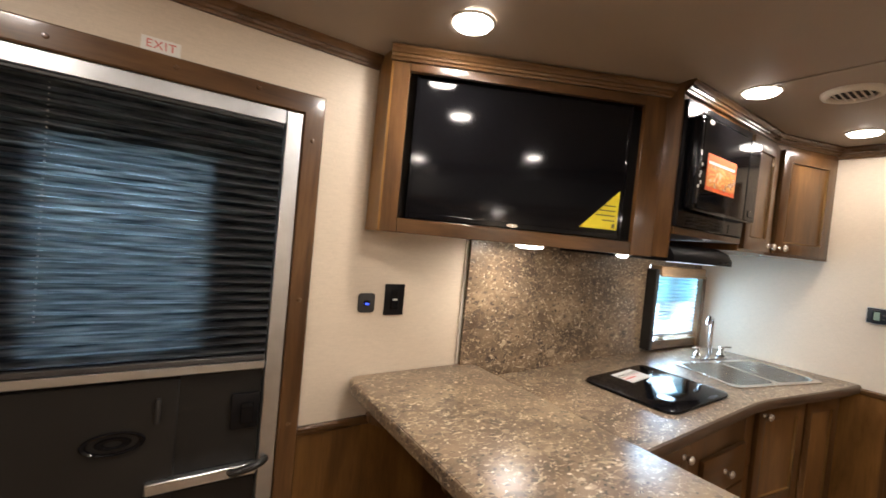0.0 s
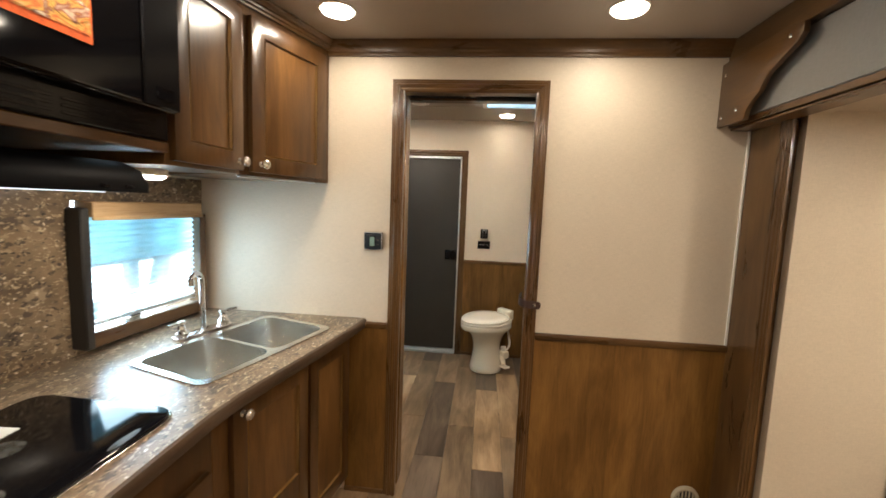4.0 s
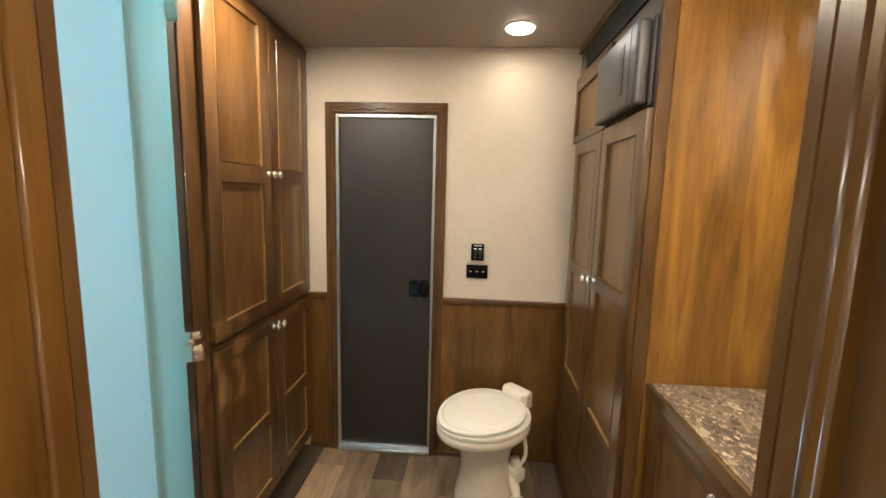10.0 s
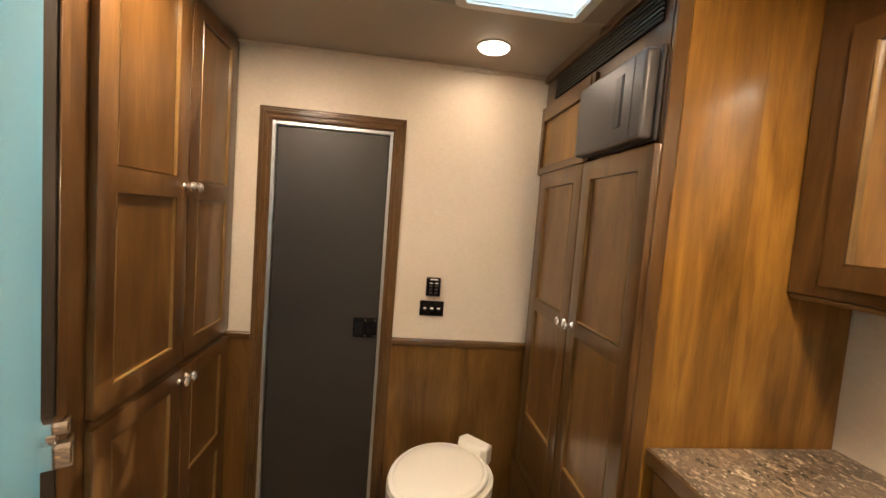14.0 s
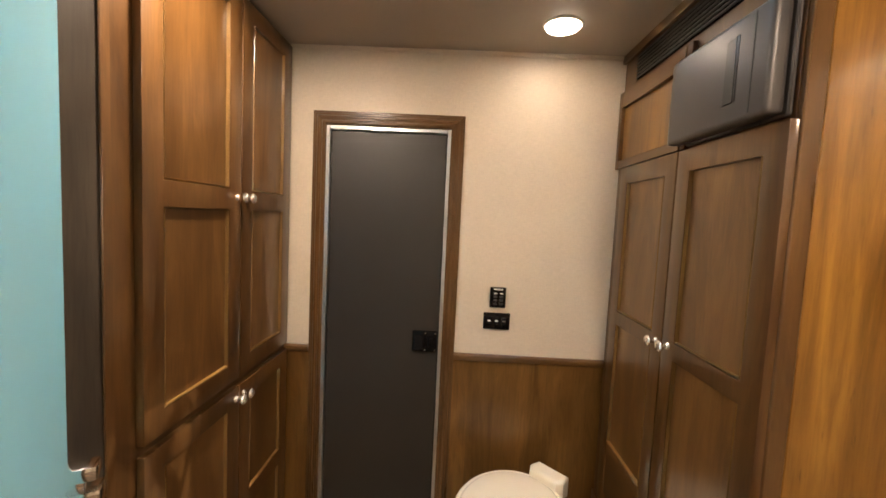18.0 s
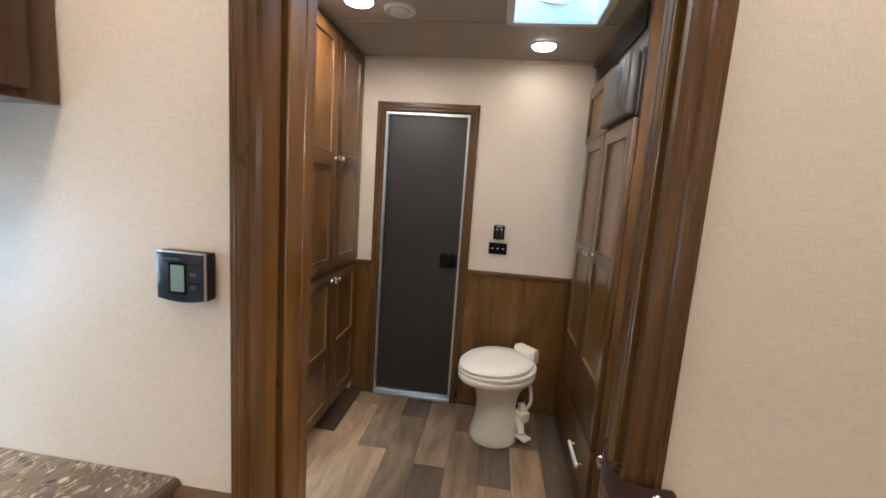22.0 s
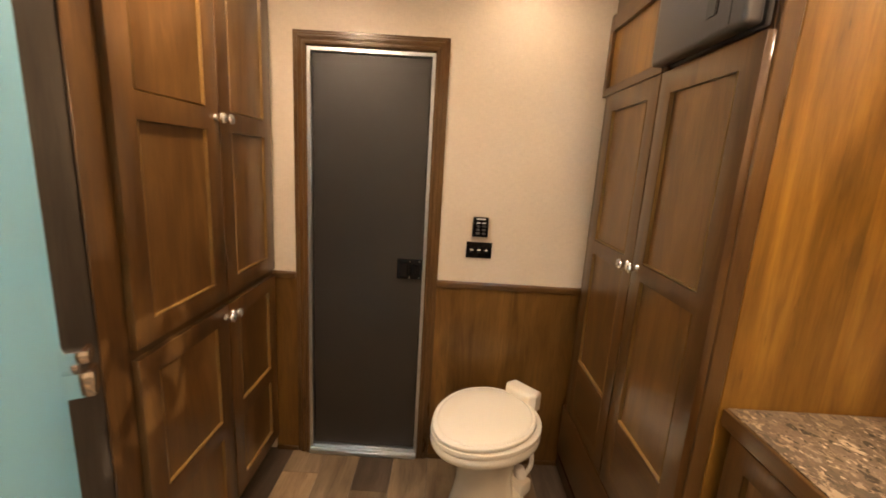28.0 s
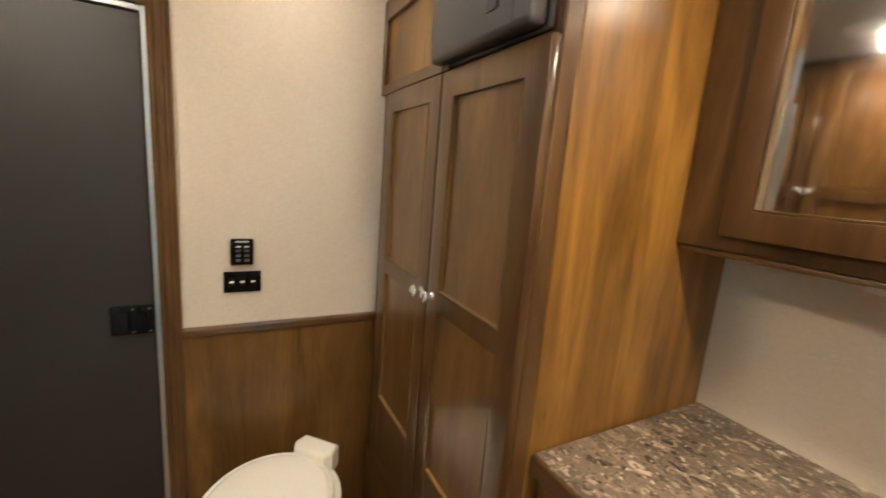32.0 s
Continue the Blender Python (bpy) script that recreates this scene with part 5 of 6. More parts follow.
part("ring", lathe([(0.086, 0.0), (0.086, -0.008), (0.078, -0.018), (0.066, -0.020), (0.060, -0.012)], None, 40), black_plastic, sp)
part("glow_ring", lathe([(0.062, -0.010), (0.052, -0.006), (0, -0.006)], None, 36), blue_led, sp, "blue lit cone")
part("cone", lathe([(0.050, -0.008), (0.020, -0.010), (0, -0.016)], None, 32), gloss_black, sp)
for k in range(3):
    part("grille_bar", box(-0.064, 0.064, -0.004, 0.004, -0.0195, -0.0165, 0.001), black_plastic, sp).matrix_basis = pose(0, 0, 0, 0, 0, 60 * k)
bv = thing("ceiling_vent", "round white bathroom ceiling vent", "vent", pose(4.740, 1.035, BC), group="ceiling vents")
part("ring", lathe([(0.068, 0.0), (0.068, -0.006), (0.060, -0.012), (0.050, -0.010), (0.046, -0.006)], None, 36), white_plastic, bv)
part("disc", lathe([(0.044, -0.004), (0.044, -0.012), (0.038, -0.016), (0, -0.017)], None, 32), white_plastic, bv)

rv = thing("roof_vent", "square white roof vent with a blue daylit dome", "roof vent", pose((VENT[0] + VENT[1]) / 2, (VENT[2] + VENT[3]) / 2, BC))
vx, vy = (VENT[1] - VENT[0]) / 2, (VENT[3] - VENT[2]) / 2
fr = plate_with_hole(round_rect(vx + 0.026, vy + 0.026, 0.03), [round_rect(vx - 0.004, vy - 0.004, 0.012)], -0.012, 0.0)
part("flange", fr, white_plastic, rv)
for a in ((-vx, -vx + 0.006, -vy, vy), (vx - 0.006, vx, -vy, vy), (-vx + 0.006, vx - 0.006, -vy, -vy + 0.006), (-vx + 0.006, vx - 0.006, vy - 0.006, vy)):
    part("shaft", box(a[0], a[1], a[2], a[3], -0.004, 0.13, 0.001), white_plastic, rv)
part("fan_ring", lathe([(vx - 0.012, 0.060), (vx - 0.012, 0.085), (vx - 0.022, 0.085), (vx - 0.022, 0.060), (vx - 0.012, 0.060)], None, 40), white_plastic, rv)
for k in range(4):
    part("fan_blade", box(0.018, vx - 0.028, -0.022, 0.022, -0.0015, 0.0015, 0.001), dome_plastic, rv).matrix_basis = pose(0, 0, 0.078, 14, 0, 45 + 90 * k)
part("fan_hub", lathe([(0, 0.060), (0.018, 0.062), (0.022, 0.085), (0, 0.09)], None, 20), white_plastic, rv)
dome = part("dome", box(-vx + 0.004, vx - 0.004, -vy + 0.004, vy - 0.004, 0.131, 0.137, 0.003), dome_plastic, rv)
dome.visible_shadow = False
sd = thing("shower_skylight", "daylit white skylight over the shower", "skylight", pose((DOME[0] + DOME[1]) / 2, (DOME[2] + DOME[3]) / 2, BC))
qx, qy = (DOME[1] - DOME[0]) / 2, (DOME[3] - DOME[2]) / 2
part("flange", plate_with_hole(round_rect(qx + 0.03, qy + 0.03, 0.02), [round_rect(qx - 0.003, qy - 0.003, 0.01)], -0.010, 0.0), white_plastic, sd)
ds = part("dome", box(-qx, qx, -qy, qy, 0.132, 0.137, 0.003), dome_plastic, sd)
ds.visible_shadow = False

# ---- entry door with its blind ----
en = thing("door_3", "dark entry door with aluminium frame and wooden casing", "door", pose(0.065, NORTH, 0.020), kind="structure")
FLAT = [(0, 0), (0, 0.012), (0.004, 0.016), (0.058, 0.016), (0.062, 0.012), (0.062, 0)]
part("casing", moulding(FLAT, (0.935, 0, 0), (0.935, 0, 1.780), (1, 0, 0), (0, -1, 0), 0, 1), cabinet_wood, en)
part("casing", moulding(FLAT, (0.20, 0, 0), (0.20, 0, 1.780), (-1, 0, 0), (0, -1, 0), 0, 1), cabinet_wood, en)
part("casing", moulding(FLAT, (0.20, 0, 1.780), (0.935, 0, 1.780), (0, 0, 1), (0, -1, 0), -1, 1), cabinet_wood_x, en)
for sx, sz in ((0.60, 1.815), (0.80, 1.820), (0.905 + 0.06, 1.70), (0.966, 1.20), (0.966, 0.80), (0.35, 1.81), (0.966, 0.4)):
    part("screw_cap", lathe([(0, 0.004), (0.005, 0.0035), (0.007, 0)], Matrix.Translation((sx, -0.016, sz)) @ pose(0, 0, 0, 90), 12), trim_wood, en)
for a in ((0.885, 0.934, 0.0, 1.779), (0.201, 0.250, 0.0, 1.779), (0.250, 0.885, 1.735, 1.779)):
    part("metal_frame", box(a[0], a[1], -0.008, 0.060, a[2], a[3], 0.003), aluminium, en, "bright aluminium frame")
leaf = part("leaf", wall_slab("x", 0.251, 0.884, 0.022, 0.060, 0.01, 1.734, [(0.335, 0.70, 1.055, 1.60)]), door_black, en, "charcoal door leaf with a window")
gl = part("pane", box(0.335, 0.70, 0.040, 0.046, 1.055, 1.60, 0), door_glass, leaf, "tinted pane")
gl.visible_shadow = False
part("cross_bar", box(0.251, 0.884, -0.004, 0.021, 0.985, 1.012, 0.003), aluminium, en, "bright aluminium rail")
part("recess_panel", box(0.26, 0.665, 0.010, 0.0215, 0.50, 0.975, 0.004), door_black, en)
part("oval_emblem", lathe([(0.055, 0.0), (0.058, 0.006), (0.066, 0.008), (0.070, 0.004), (0.070, 0)], Matrix.Translation((0.525, 0.010, 0.815)) @ pose(0, 0, 0, 90), 36, sy=0.45), gloss_black, en)
part("oval_emblem", lathe([(0.020, 0.0), (0.022, 0.005), (0.036, 0.006), (0.040, 0)], Matrix.Translation((0.525, 0.010, 0.815)) @ pose(0, 0, 0, 90), 30, sy=0.42), gloss_black, en)
part("thumb_latch", box(0.612, 0.624, -0.004, 0.010, 0.855, 0.925, 0.004, seg=2), matt_black, en)
lt = part("latch", box(0.800, 0.880, 0.002, 0.0215, 0.80, 0.91, 0.008, seg=2), black_plastic, en, "black paddle latch")
part("paddle", box(0.825, 0.860, -0.010, 0.002, 0.82, 0.885, 0.005, seg=2), gloss_black, lt)
part("cross_bar", box(0.60, 0.884, -0.006, 0.021, 0.655, 0.690, 0.004), aluminium, en)
part("grab_handle", tube(bent([(0.81, 0.0, 0.675), (0.82, -0.03, 0.685), (0.88, -0.035, 0.700), (0.905, -0.01, 0.700)], 5), 0.011, 10), matt_black, en)
blind = thing("pleated_blind", "charcoal pleated blind drawn down over the door window", "blind", pose(0.327, NORTH - 0.004, 1.04))
nb = 27
hb = 0.70 / nb
for k in range(nb):
    z = 0.012 + k * hb
    b = bmesh.new()
    pr = [(0.006, 0.0), (-0.014, hb * 0.45), (0.006, hb * 0.995), (0.0068, hb * 0.995), (-0.0132, hb * 0.45), (0.0068, 0.0)]
    part("pleat", moulding(pr, (0.0, 0.008, z), (0.618, 0.008, z), (0, 1, 0), (0, 0, 1)), blind_cloth, blind)
part("bottom_bar", box(0.0, 0.618, -0.004, 0.016, -0.006, 0.010, 0.003), grey_plastic, blind)
part("head_rail", box(0.0, 0.618, -0.006, 0.016, 0.702, 0.714, 0.003), matt_black, blind)
for k in range(44):
    part("cord_bead", lathe([(0, 0.0022), (0.0022, 0), (0, -0.0022)], Matrix.Translation((0.10, -0.011, 0.13 + 0.013 * k)), 6), paper, blind)
ex = thing("exit_sign", "small white sign with red letters EXIT above the door", "sign", pose(0.586, NORTH, 1.865))
part("plate", box(0.0, 0.086, -0.0015, 0.0, 0.0, 0.036, 0.0005), paper, ex)


def lettering(text, size, m, material, parent):
    cu = bpy.data.curves.new("letters", "FONT")
    cu.body, cu.size, cu.extrude, cu.align_x, cu.align_y = text, size, 0.0004, "CENTER", "CENTER"
    cu.space_character = 1.15
    tmp = bpy.data.objects.new("letters", cu)
    me = bpy.data.meshes.new_from_object(tmp)
    bpy.data.objects.remove(tmp)
    me.materials.append(material)
    ob = new("letters", me)
    ob.parent = parent
    ob.matrix_basis = m
    return ob


lettering("EXIT", 0.029, pose(0.043, -0.0020, 0.018, 90), red_ink, ex)

# outlets and switches of the kitchen
usb = thing("usb_outlet", "small dark rounded charger outlet with a blue light", "outlet", pose(1.235, NORTH, 1.172))
part("plate", prism(round_rect(0.031, 0.034, 0.012), 0.0, 0.007, 0.002, Matrix.Translation((0.031, 0, 0.034)) @ pose(0, 0, 0, 90)), matt_black, usb)
part("socket", box(0.020, 0.042, -0.009, -0.006, 0.026, 0.042, 0.002), gloss_black, usb)
part("indicator", box(0.024, 0.038, -0.0098, -0.0088, 0.029, 0.033, 0), blue_led, usb)
sw = thing("wall_switch", "black wall switch plate with one rocker", "switch", pose(1.334, NORTH, 1.160))
part("plate", box(0.0, 0.080, -0.006, 0.0, 0.0, 0.114, 0.003, seg=2), black_plastic, sw)
part("rocker", box(0.024, 0.056, -0.010, -0.005, 0.024, 0.090, 0.003), gloss_black, sw)
part("legend", box(0.031, 0.049, -0.0106, -0.0098, 0.055, 0.061, 0), paper, sw)
th = thing("thermostat", "black square thermostat with a grey display", "thermostat", pose(PX0, 0.972, 1.252) @ Matrix.Diagonal((1, 0.77, 0.86, 1)))
bow = [(0.0, 0.0), (0.025, -0.004), (0.050, -0.0055), (0.075, -0.004), (0.100, 0.0), (0.100, 0.084), (0.0, 0.084)]
upright = pose(0, 0, 0, 90, 0, 90)
navy = plain("navy_gloss_plastic", (0.020, 0.026, 0.035), 0.16, vary=0.1)
part("case", box(-0.021, 0.0, 0.0, 0.100, 0.0, 0.084, 0.004, seg=2), black_plastic, th)
part("bezel", prism(bow, -0.0245, -0.0205, 0.001, upright), aluminium, th, "bright silver bezel")
part("face", prism([(0.05 + (y - 0.05) * 0.955, 0.042 + (z - 0.042) * 0.95) for y, z in bow], -0.0265, -0.024, 0.001, upright), navy, th)
part("window", box(-0.0275, -0.026, 0.036, 0.072, 0.012, 0.066, 0.001), gloss_black, th)
part("display", box(-0.0282, -0.027, 0.040, 0.068, 0.016, 0.062, 0.0005), plain("lcd", (0.20, 0.29, 0.25), 0.2), th, "grey-green display")
for z in (0.044, 0.022):
    part("key_mark", box(-0.0272, -0.026, 0.016, 0.028, z, z + 0.006, 0), grey_plastic, th)
for z in (0.031, 0.064):
    part("seam", box(-0.0269, -0.026, 0.004, 0.034, z, z + 0.0012, 0), gloss_black, th)
part("print_bar", box(-0.0270, -0.026, 0.050, 0.085, 0.070, 0.073, 0), grey_plastic, th)
fv = thing("furnace_vent", "round beige furnace outlet low on the wainscot", "vent", pose(PX0 - 0.006, -0.362, 0.252) @ pose(0, 0, 0, 0, -90))
part("ring", lathe([(0.056, 0.0), (0.056, 0.006), (0.050, 0.012), (0.040, 0.012), (0.038, 0.004)], None, 32), beige_plastic, fv)
part("throat", lathe([(0.039, 0.003), (0, 0.003)], None, 24), matt_black, fv)
for k in range(5):
    d = -0.028 + 0.014 * k
    hw = math.sqrt(0.039 ** 2 - d * d)
    part("slat", box(-hw, hw, d - 0.0025, d + 0.0025, 0.004, 0.010, 0.001), beige_plastic, fv)
part("slat", box(-0.0025, 0.0025, -0.038, 0.038, 0.005, 0.011, 0.001), beige_plastic, fv)

# ---- bathroom: tall cabinets ----
LX0, LY = 4.495, 1.398
lin = thing("linen_cabinet", "tall brown stained cabinet with four framed doors", "cabinet", pose(LX0, LY, 0))
part("body", box(0.0, EAST - LX0 - 0.001, 0.0, NORTH - LY - 0.001, FL + 0.075, BC - 0.001, 0.002), cabinet_wood, lin)
part("toe_kick", box(0.005, EAST - LX0 - 0.001, 0.055, NORTH - LY - 0.001, FL, FL + 0.074, 0.001), matt_black, lin)
xa, xm, xb = 4.557 - LX0, 4.957 - LX0, 5.325 - LX0
shaker(lin, xa, xm - 0.003, 0.994, 2.150, (1.549,), knob_at=(xm - 0.022, 1.556), stile=0.064, rail=0.057, mid=0.062)
shaker(lin, xm + 0.003, xb, 0.994, 2.150, (1.549,), knob_at=(xm + 0.024, 1.556), stile=0.064, rail=0.057, mid=0.062)
shaker(lin, xa, xm - 0.003, FL + 0.09, 0.968, (0.545,), knob_at=(xm - 0.022, 0.932), stile=0.064, rail=0.057, mid=0.062)
shaker(lin, xm + 0.003, xb, FL + 0.09, 0.968, (0.545,), knob_at=(xm + 0.024, 0.932), stile=0.064, rail=0.057, mid=0.062)
single("shower_jamb", box(4.345, LX0 - 0.001, LY - 0.004, LY + 0.06, FL, BC - 0.001, 0.003), grey_wood, "grey-brown stained upright beside the shower", kind="structure")
single("shower_jamb", box(4.470, LX0 - 0.001, LY - 0.010, LY - 0.0045, FL, BC - 0.001, 0.002), cabinet_wood, "brown stained edge strip of the linen cabinet", kind="structure")

# tall cabinet on the south side: its own axes turn half round
RX0, RY = 5.353, 0.095
tall = thing("tall_cabinet", "tall brown stained cabinet with two long framed doors", "cabinet", pose(RX0, RY, 0, 0, 0, 180))
RW = RX0 - 4.505
part("body", box(0.001, RW - 0.014, 0.0, RY - SOUTH - 0.001, FL, BC - 0.001, 0.002), cabinet_wood, tall)
part("side_panel", box(RW - 0.013, RW, 0.040, RY - SOUTH - 0.001, FL, BC - 0.001, 0.002), hickory_wood, tall, "orange-brown hickory side panel")
part("face_frame", box(RW - 0.0135, RW + 0.001, 0.0005, 0.0395, FL, BC - 0.001, 0.003), trim_wood, tall, "dark edge of the face frame")
dm = RX0 - 4.888
d1 = shaker(tall, 0.078, dm - 0.003, 0.462, 1.738, (1.187,), knob_at=(dm - 0.032, 1.192), stile=0.060, rail=0.060)
d2 = shaker(tall, dm + 0.003, RW - 0.001, 0.462, 1.738, (1.187,), knob_at=(dm + 0.034, 1.195), stile=0.060, rail=0.060)
for a, c in ((0.138, dm - 0.063), (dm + 0.063, RW - 0.061)):
    part("lower_rail", box(a - 0.001, c + 0.001, -0.0197, -0.002, 0.515, 0.714, 0.003), cabinet_wood_x, d1 if a < 0.2 else d2)
    # this ledge too has the lamp light painted in as paler wood
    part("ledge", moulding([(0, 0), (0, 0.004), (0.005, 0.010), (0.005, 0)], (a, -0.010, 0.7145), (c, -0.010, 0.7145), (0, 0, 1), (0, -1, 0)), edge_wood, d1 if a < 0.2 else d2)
flap = part("flap_door", box(0.020, RW - 0.001, -0.018, -0.001, 0.214, 0.452, 0.004, seg=2), cabinet_wood_x, tall, "low drop-front door")
part("base_strip", box(0.010, RW - 0.001, -0.010, -0.001, FL + 0.002, FL + 0.060, 0.002), cabinet_wood_x, tall)
pull = part("pull_bar", box(RX0 - 4.775, RX0 - 4.595, -0.048, -0.034, 0.315, 0.333, 0.003), white_plastic, flap, "white pull bar on brass posts")
for hx in (RX0 - 4.76, RX0 - 4.61):
    part("post", tube([(hx, -0.017, 0.324), (hx, -0.036, 0.324)], 0.007, 12), brass, flap)
part("inset_panel", box(0.020, dm - 0.010, -0.003, -0.0005, 1.768, 1.975, 0.001), hickory_wood, tall)
for a in ((0.004, 0.030, 1.742, 2.030), (dm - 0.006, dm + 0.020, 1.742, 2.030), (0.030, dm - 0.012, 1.742, 1.772), (0.030, dm - 0.012, 1.970, 2.030)):
    part("face_frame", box(a[0], a[1], -0.016, -0.001, a[2], a[3], 0.002), cabinet_wood_x, tall)
vent = part("air_grille", box(0.115, RW - 0.045, -0.005, -0.0005, 2.045, 2.135, 0.002), gloss_black, tall, "black slotted air grille")
for k in range(7):
    part("louvre", box(0.118, RW - 0.048, -0.011, -0.004, 2.050 + 0.0122 * k, 2.055 + 0.0122 * k, 0.001), matt_black, vent)
part("top_strip", box(0.0, RW - 0.014, -0.014, -0.001, 2.140, BC - 0.001, 0.002), trim_wood_x, tall)
pb = thing("power_panel", "dark grey plastic power panel cover on the tall cabinet", "panel", pose(RX0, RY, 0, 0, 0, 180) @ pose(RX0 - 4.925, -0.001, 1.752))
part("base_frame", box(0.022, 0.400, -0.012, 0.0, -0.004, 0.228, 0.004), grey_plastic, pb)
cover = part("cover", box(0.028, 0.394, -0.050, -0.012, 0.0, 0.222, 0.012, seg=3), grey_plastic, pb)
part("pull_recess", box(0.262, 0.296, -0.0515, -0.046, 0.045, 0.185, 0.002), matt_black, cover)
part("pull_plate", box(0.2995, 0.3025, -0.0520, -0.049, 0.045, 0.185, 0.001), grey_plastic, cover)
part("relief_line", box(0.345, 0.348, -0.0512, -0.049, 0.012, 0.212, 0), matt_black, cover)

# ---- vanity ----
VT = 0.974                      # height of the vanity top
VX1, VF = 4.503, 0.040
van = thing("vanity_cabinet", "dark stained vanity cabinet with two framed doors", "cabinet", pose(VX1 - 0.001, 0.022, 0, 0, 0, 180))
VW = VX1 - 0.001 - 3.685
part("body", box(0.0, VW, 0.0, 0.520, FL + 0.08, 0.644, 0.002), cabinet_wood, van)
part("face_frame", box(0.0, VW, 0.0, 0.022, 0.6445, VT - 0.042, 0.002), cabinet_wood, van)
part("toe_kick", box(0.0, VW, 0.05, 0.515, FL, FL + 0.079, 0.001), matt_black, van)
shaker(van, 0.027, 0.400, FL + 0.09, 0.927, (), knob_at=(0.374, 0.898))
shaker(van, 0.406, VW - 0.010, FL + 0.09, 0.927, (), knob_at=(0.430, 0.898))
vt = thing("vanity_counter", "brown marbled laminate vanity top with a wooden edge", "worktop", pose(0, 0, 0))
BX, BY, BA, BB = 3.978, -0.150, 0.200, 0.149
oval = [(BX + (BA - 0.008) * math.cos(2 * math.pi * k / 40), BY + (BB - 0.008) * math.sin(2 * math.pi * k / 40)) for k in range(40)]
part("top", plate_with_hole([(3.683, SOUTH + 0.001), (VX1 - 0.002, SOUTH + 0.001), (VX1 - 0.002, VF), (3.683, VF)], [oval], VT - 0.040, VT), pebble_laminate, vt)
part("edge_band", box(3.683, VX1 - 0.002, VF + 0.0005, VF + 0.010, VT - 0.040, VT - 0.001, 0.002), trim_wood_x, vt, "dark wooden edge band")
bas = thing("oval_basin", "brushed stainless oval basin with a raised rim", "sink", pose(BX, BY, VT))
bowlp = [(1.0, 0.0008), (0.996, 0.006), (0.975, 0.0085), (0.925, 0.0075), (0.895, 0.002), (0.880, -0.012), (0.855, -0.050), (0.77, -0.100), (0.58, -0.132), (0.25, -0.142), (0.10, -0.144)]
part("bowl", lathe(bowlp[4:], None, 56, sx=BA, sy=BB), brushed_steel, bas)
part("rim", lathe(bowlp[:5], None, 56, sx=BA, sy=BB), rim_steel, bas, "bright satin rolled rim")
part("drain", lathe([(0, 0.003), (0.012, 0.003), (0.020, 0.005), (0.026, 0.002), (0.027, -0.002)], Matrix.Translation((0, 0, -0.143)), 24), chrome, bas)
bf = thing("basin_faucet", "brushed nickel basin faucet with two lever handles", "faucet", pose(3.981, -0.360, VT, 0, 0, 180))
part("base", prism(round_rect(0.072, 0.026, 0.024), 0.0005, 0.018, 0.006), nickel, bf)
part("spout", tube(bent([(0, 0.004, 0.012), (0, -0.002, 0.034), (0, -0.024, 0.046), (0, -0.055, 0.044), (0, -0.070, 0.034)], 6), [0.019] * 6 + [0.016] * 7 + [0.013] * 12, 14), nickel, bf)
for s in (-1, 1):
    h = part("valve", lathe([(0.027, 0.0), (0.027, 0.010), (0.021, 0.022), (0.017, 0.038), (0.019, 0.046), (0.013, 0.054), (0, 0.056)], Matrix.Translation((s * 0.043, 0, 0.010)), 22), nickel, bf)
    part("lever", tube(bent([(s * 0.043, 0, 0.050), (s * 0.051, 0.005, 0.066), (s * 0.065, 0.012, 0.075), (s * 0.097, 0.024, 0.070), (s * 0.125, 0.034, 0.064)], 4), [0.011] * 5 + [0.0085] * 6 + [0.0075] * 6, 12), nickel, h)
mc = thing("mirror_cabinet", "dark stained wall cabinet with two mirrored doors", "cabinet", pose(4.5020, -0.290, 0, 0, 0, 180))
MW = 4.5020 - 3.690
part("body", box(0.0, MW, 0.0, -0.290 - SOUTH - 0.001, 1.397, BC - 0.001, 0.002), cabinet_wood, mc)
part("bottom_lip", box(0.004, MW, 0.004, 0.034, 1.383, 1.3965, 0.006, seg=3), trim_wood_x, mc)
m1, m2 = 4.5020 - 4.412, 4.5020 - 4.085
shaker(mc, m1, m2 - 0.002, 1.427, 2.02, (), knob_at=(m2 - 0.024, 1.670), fill=mirror, stile=0.050, rail=0.052)
shaker(mc, m2 + 0.002, MW - 0.015, 1.427, 2.02, (), knob_at=(m2 + 0.034, 1.670), fill=mirror, stile=0.050, rail=0.052)
ul = thing("vanity_light", "slim switched-off metal light bar under the mirror cabinet", "light", pose(4.00, -0.325, 1.3965))
part("housing", box(-0.20, 0.20, -0.030, 0.030, -0.022, -0.0005, 0.006, seg=2), aluminium, ul)
vo = thing("wall_outlet", "black safety outlet with a white and a red button", "outlet", pose(4.130, SOUTH, 1.125, 0, 0, 180))
part("plate", box(0.0, 0.084, -0.007, 0.0, 0.0, 0.126, 0.003, seg=2), black_plastic, vo)
part("socket", box(0.025, 0.059, -0.010, -0.006, 0.026, 0.100, 0.002), gloss_black, vo)
part("button", box(0.034, 0.050, -0.0115, -0.0095, 0.086, 0.093, 0.001), paper, vo)
part("button", box(0.036, 0.048, -0.0115, -0.0095, 0.050, 0.057, 0.001), red_ink, vo)

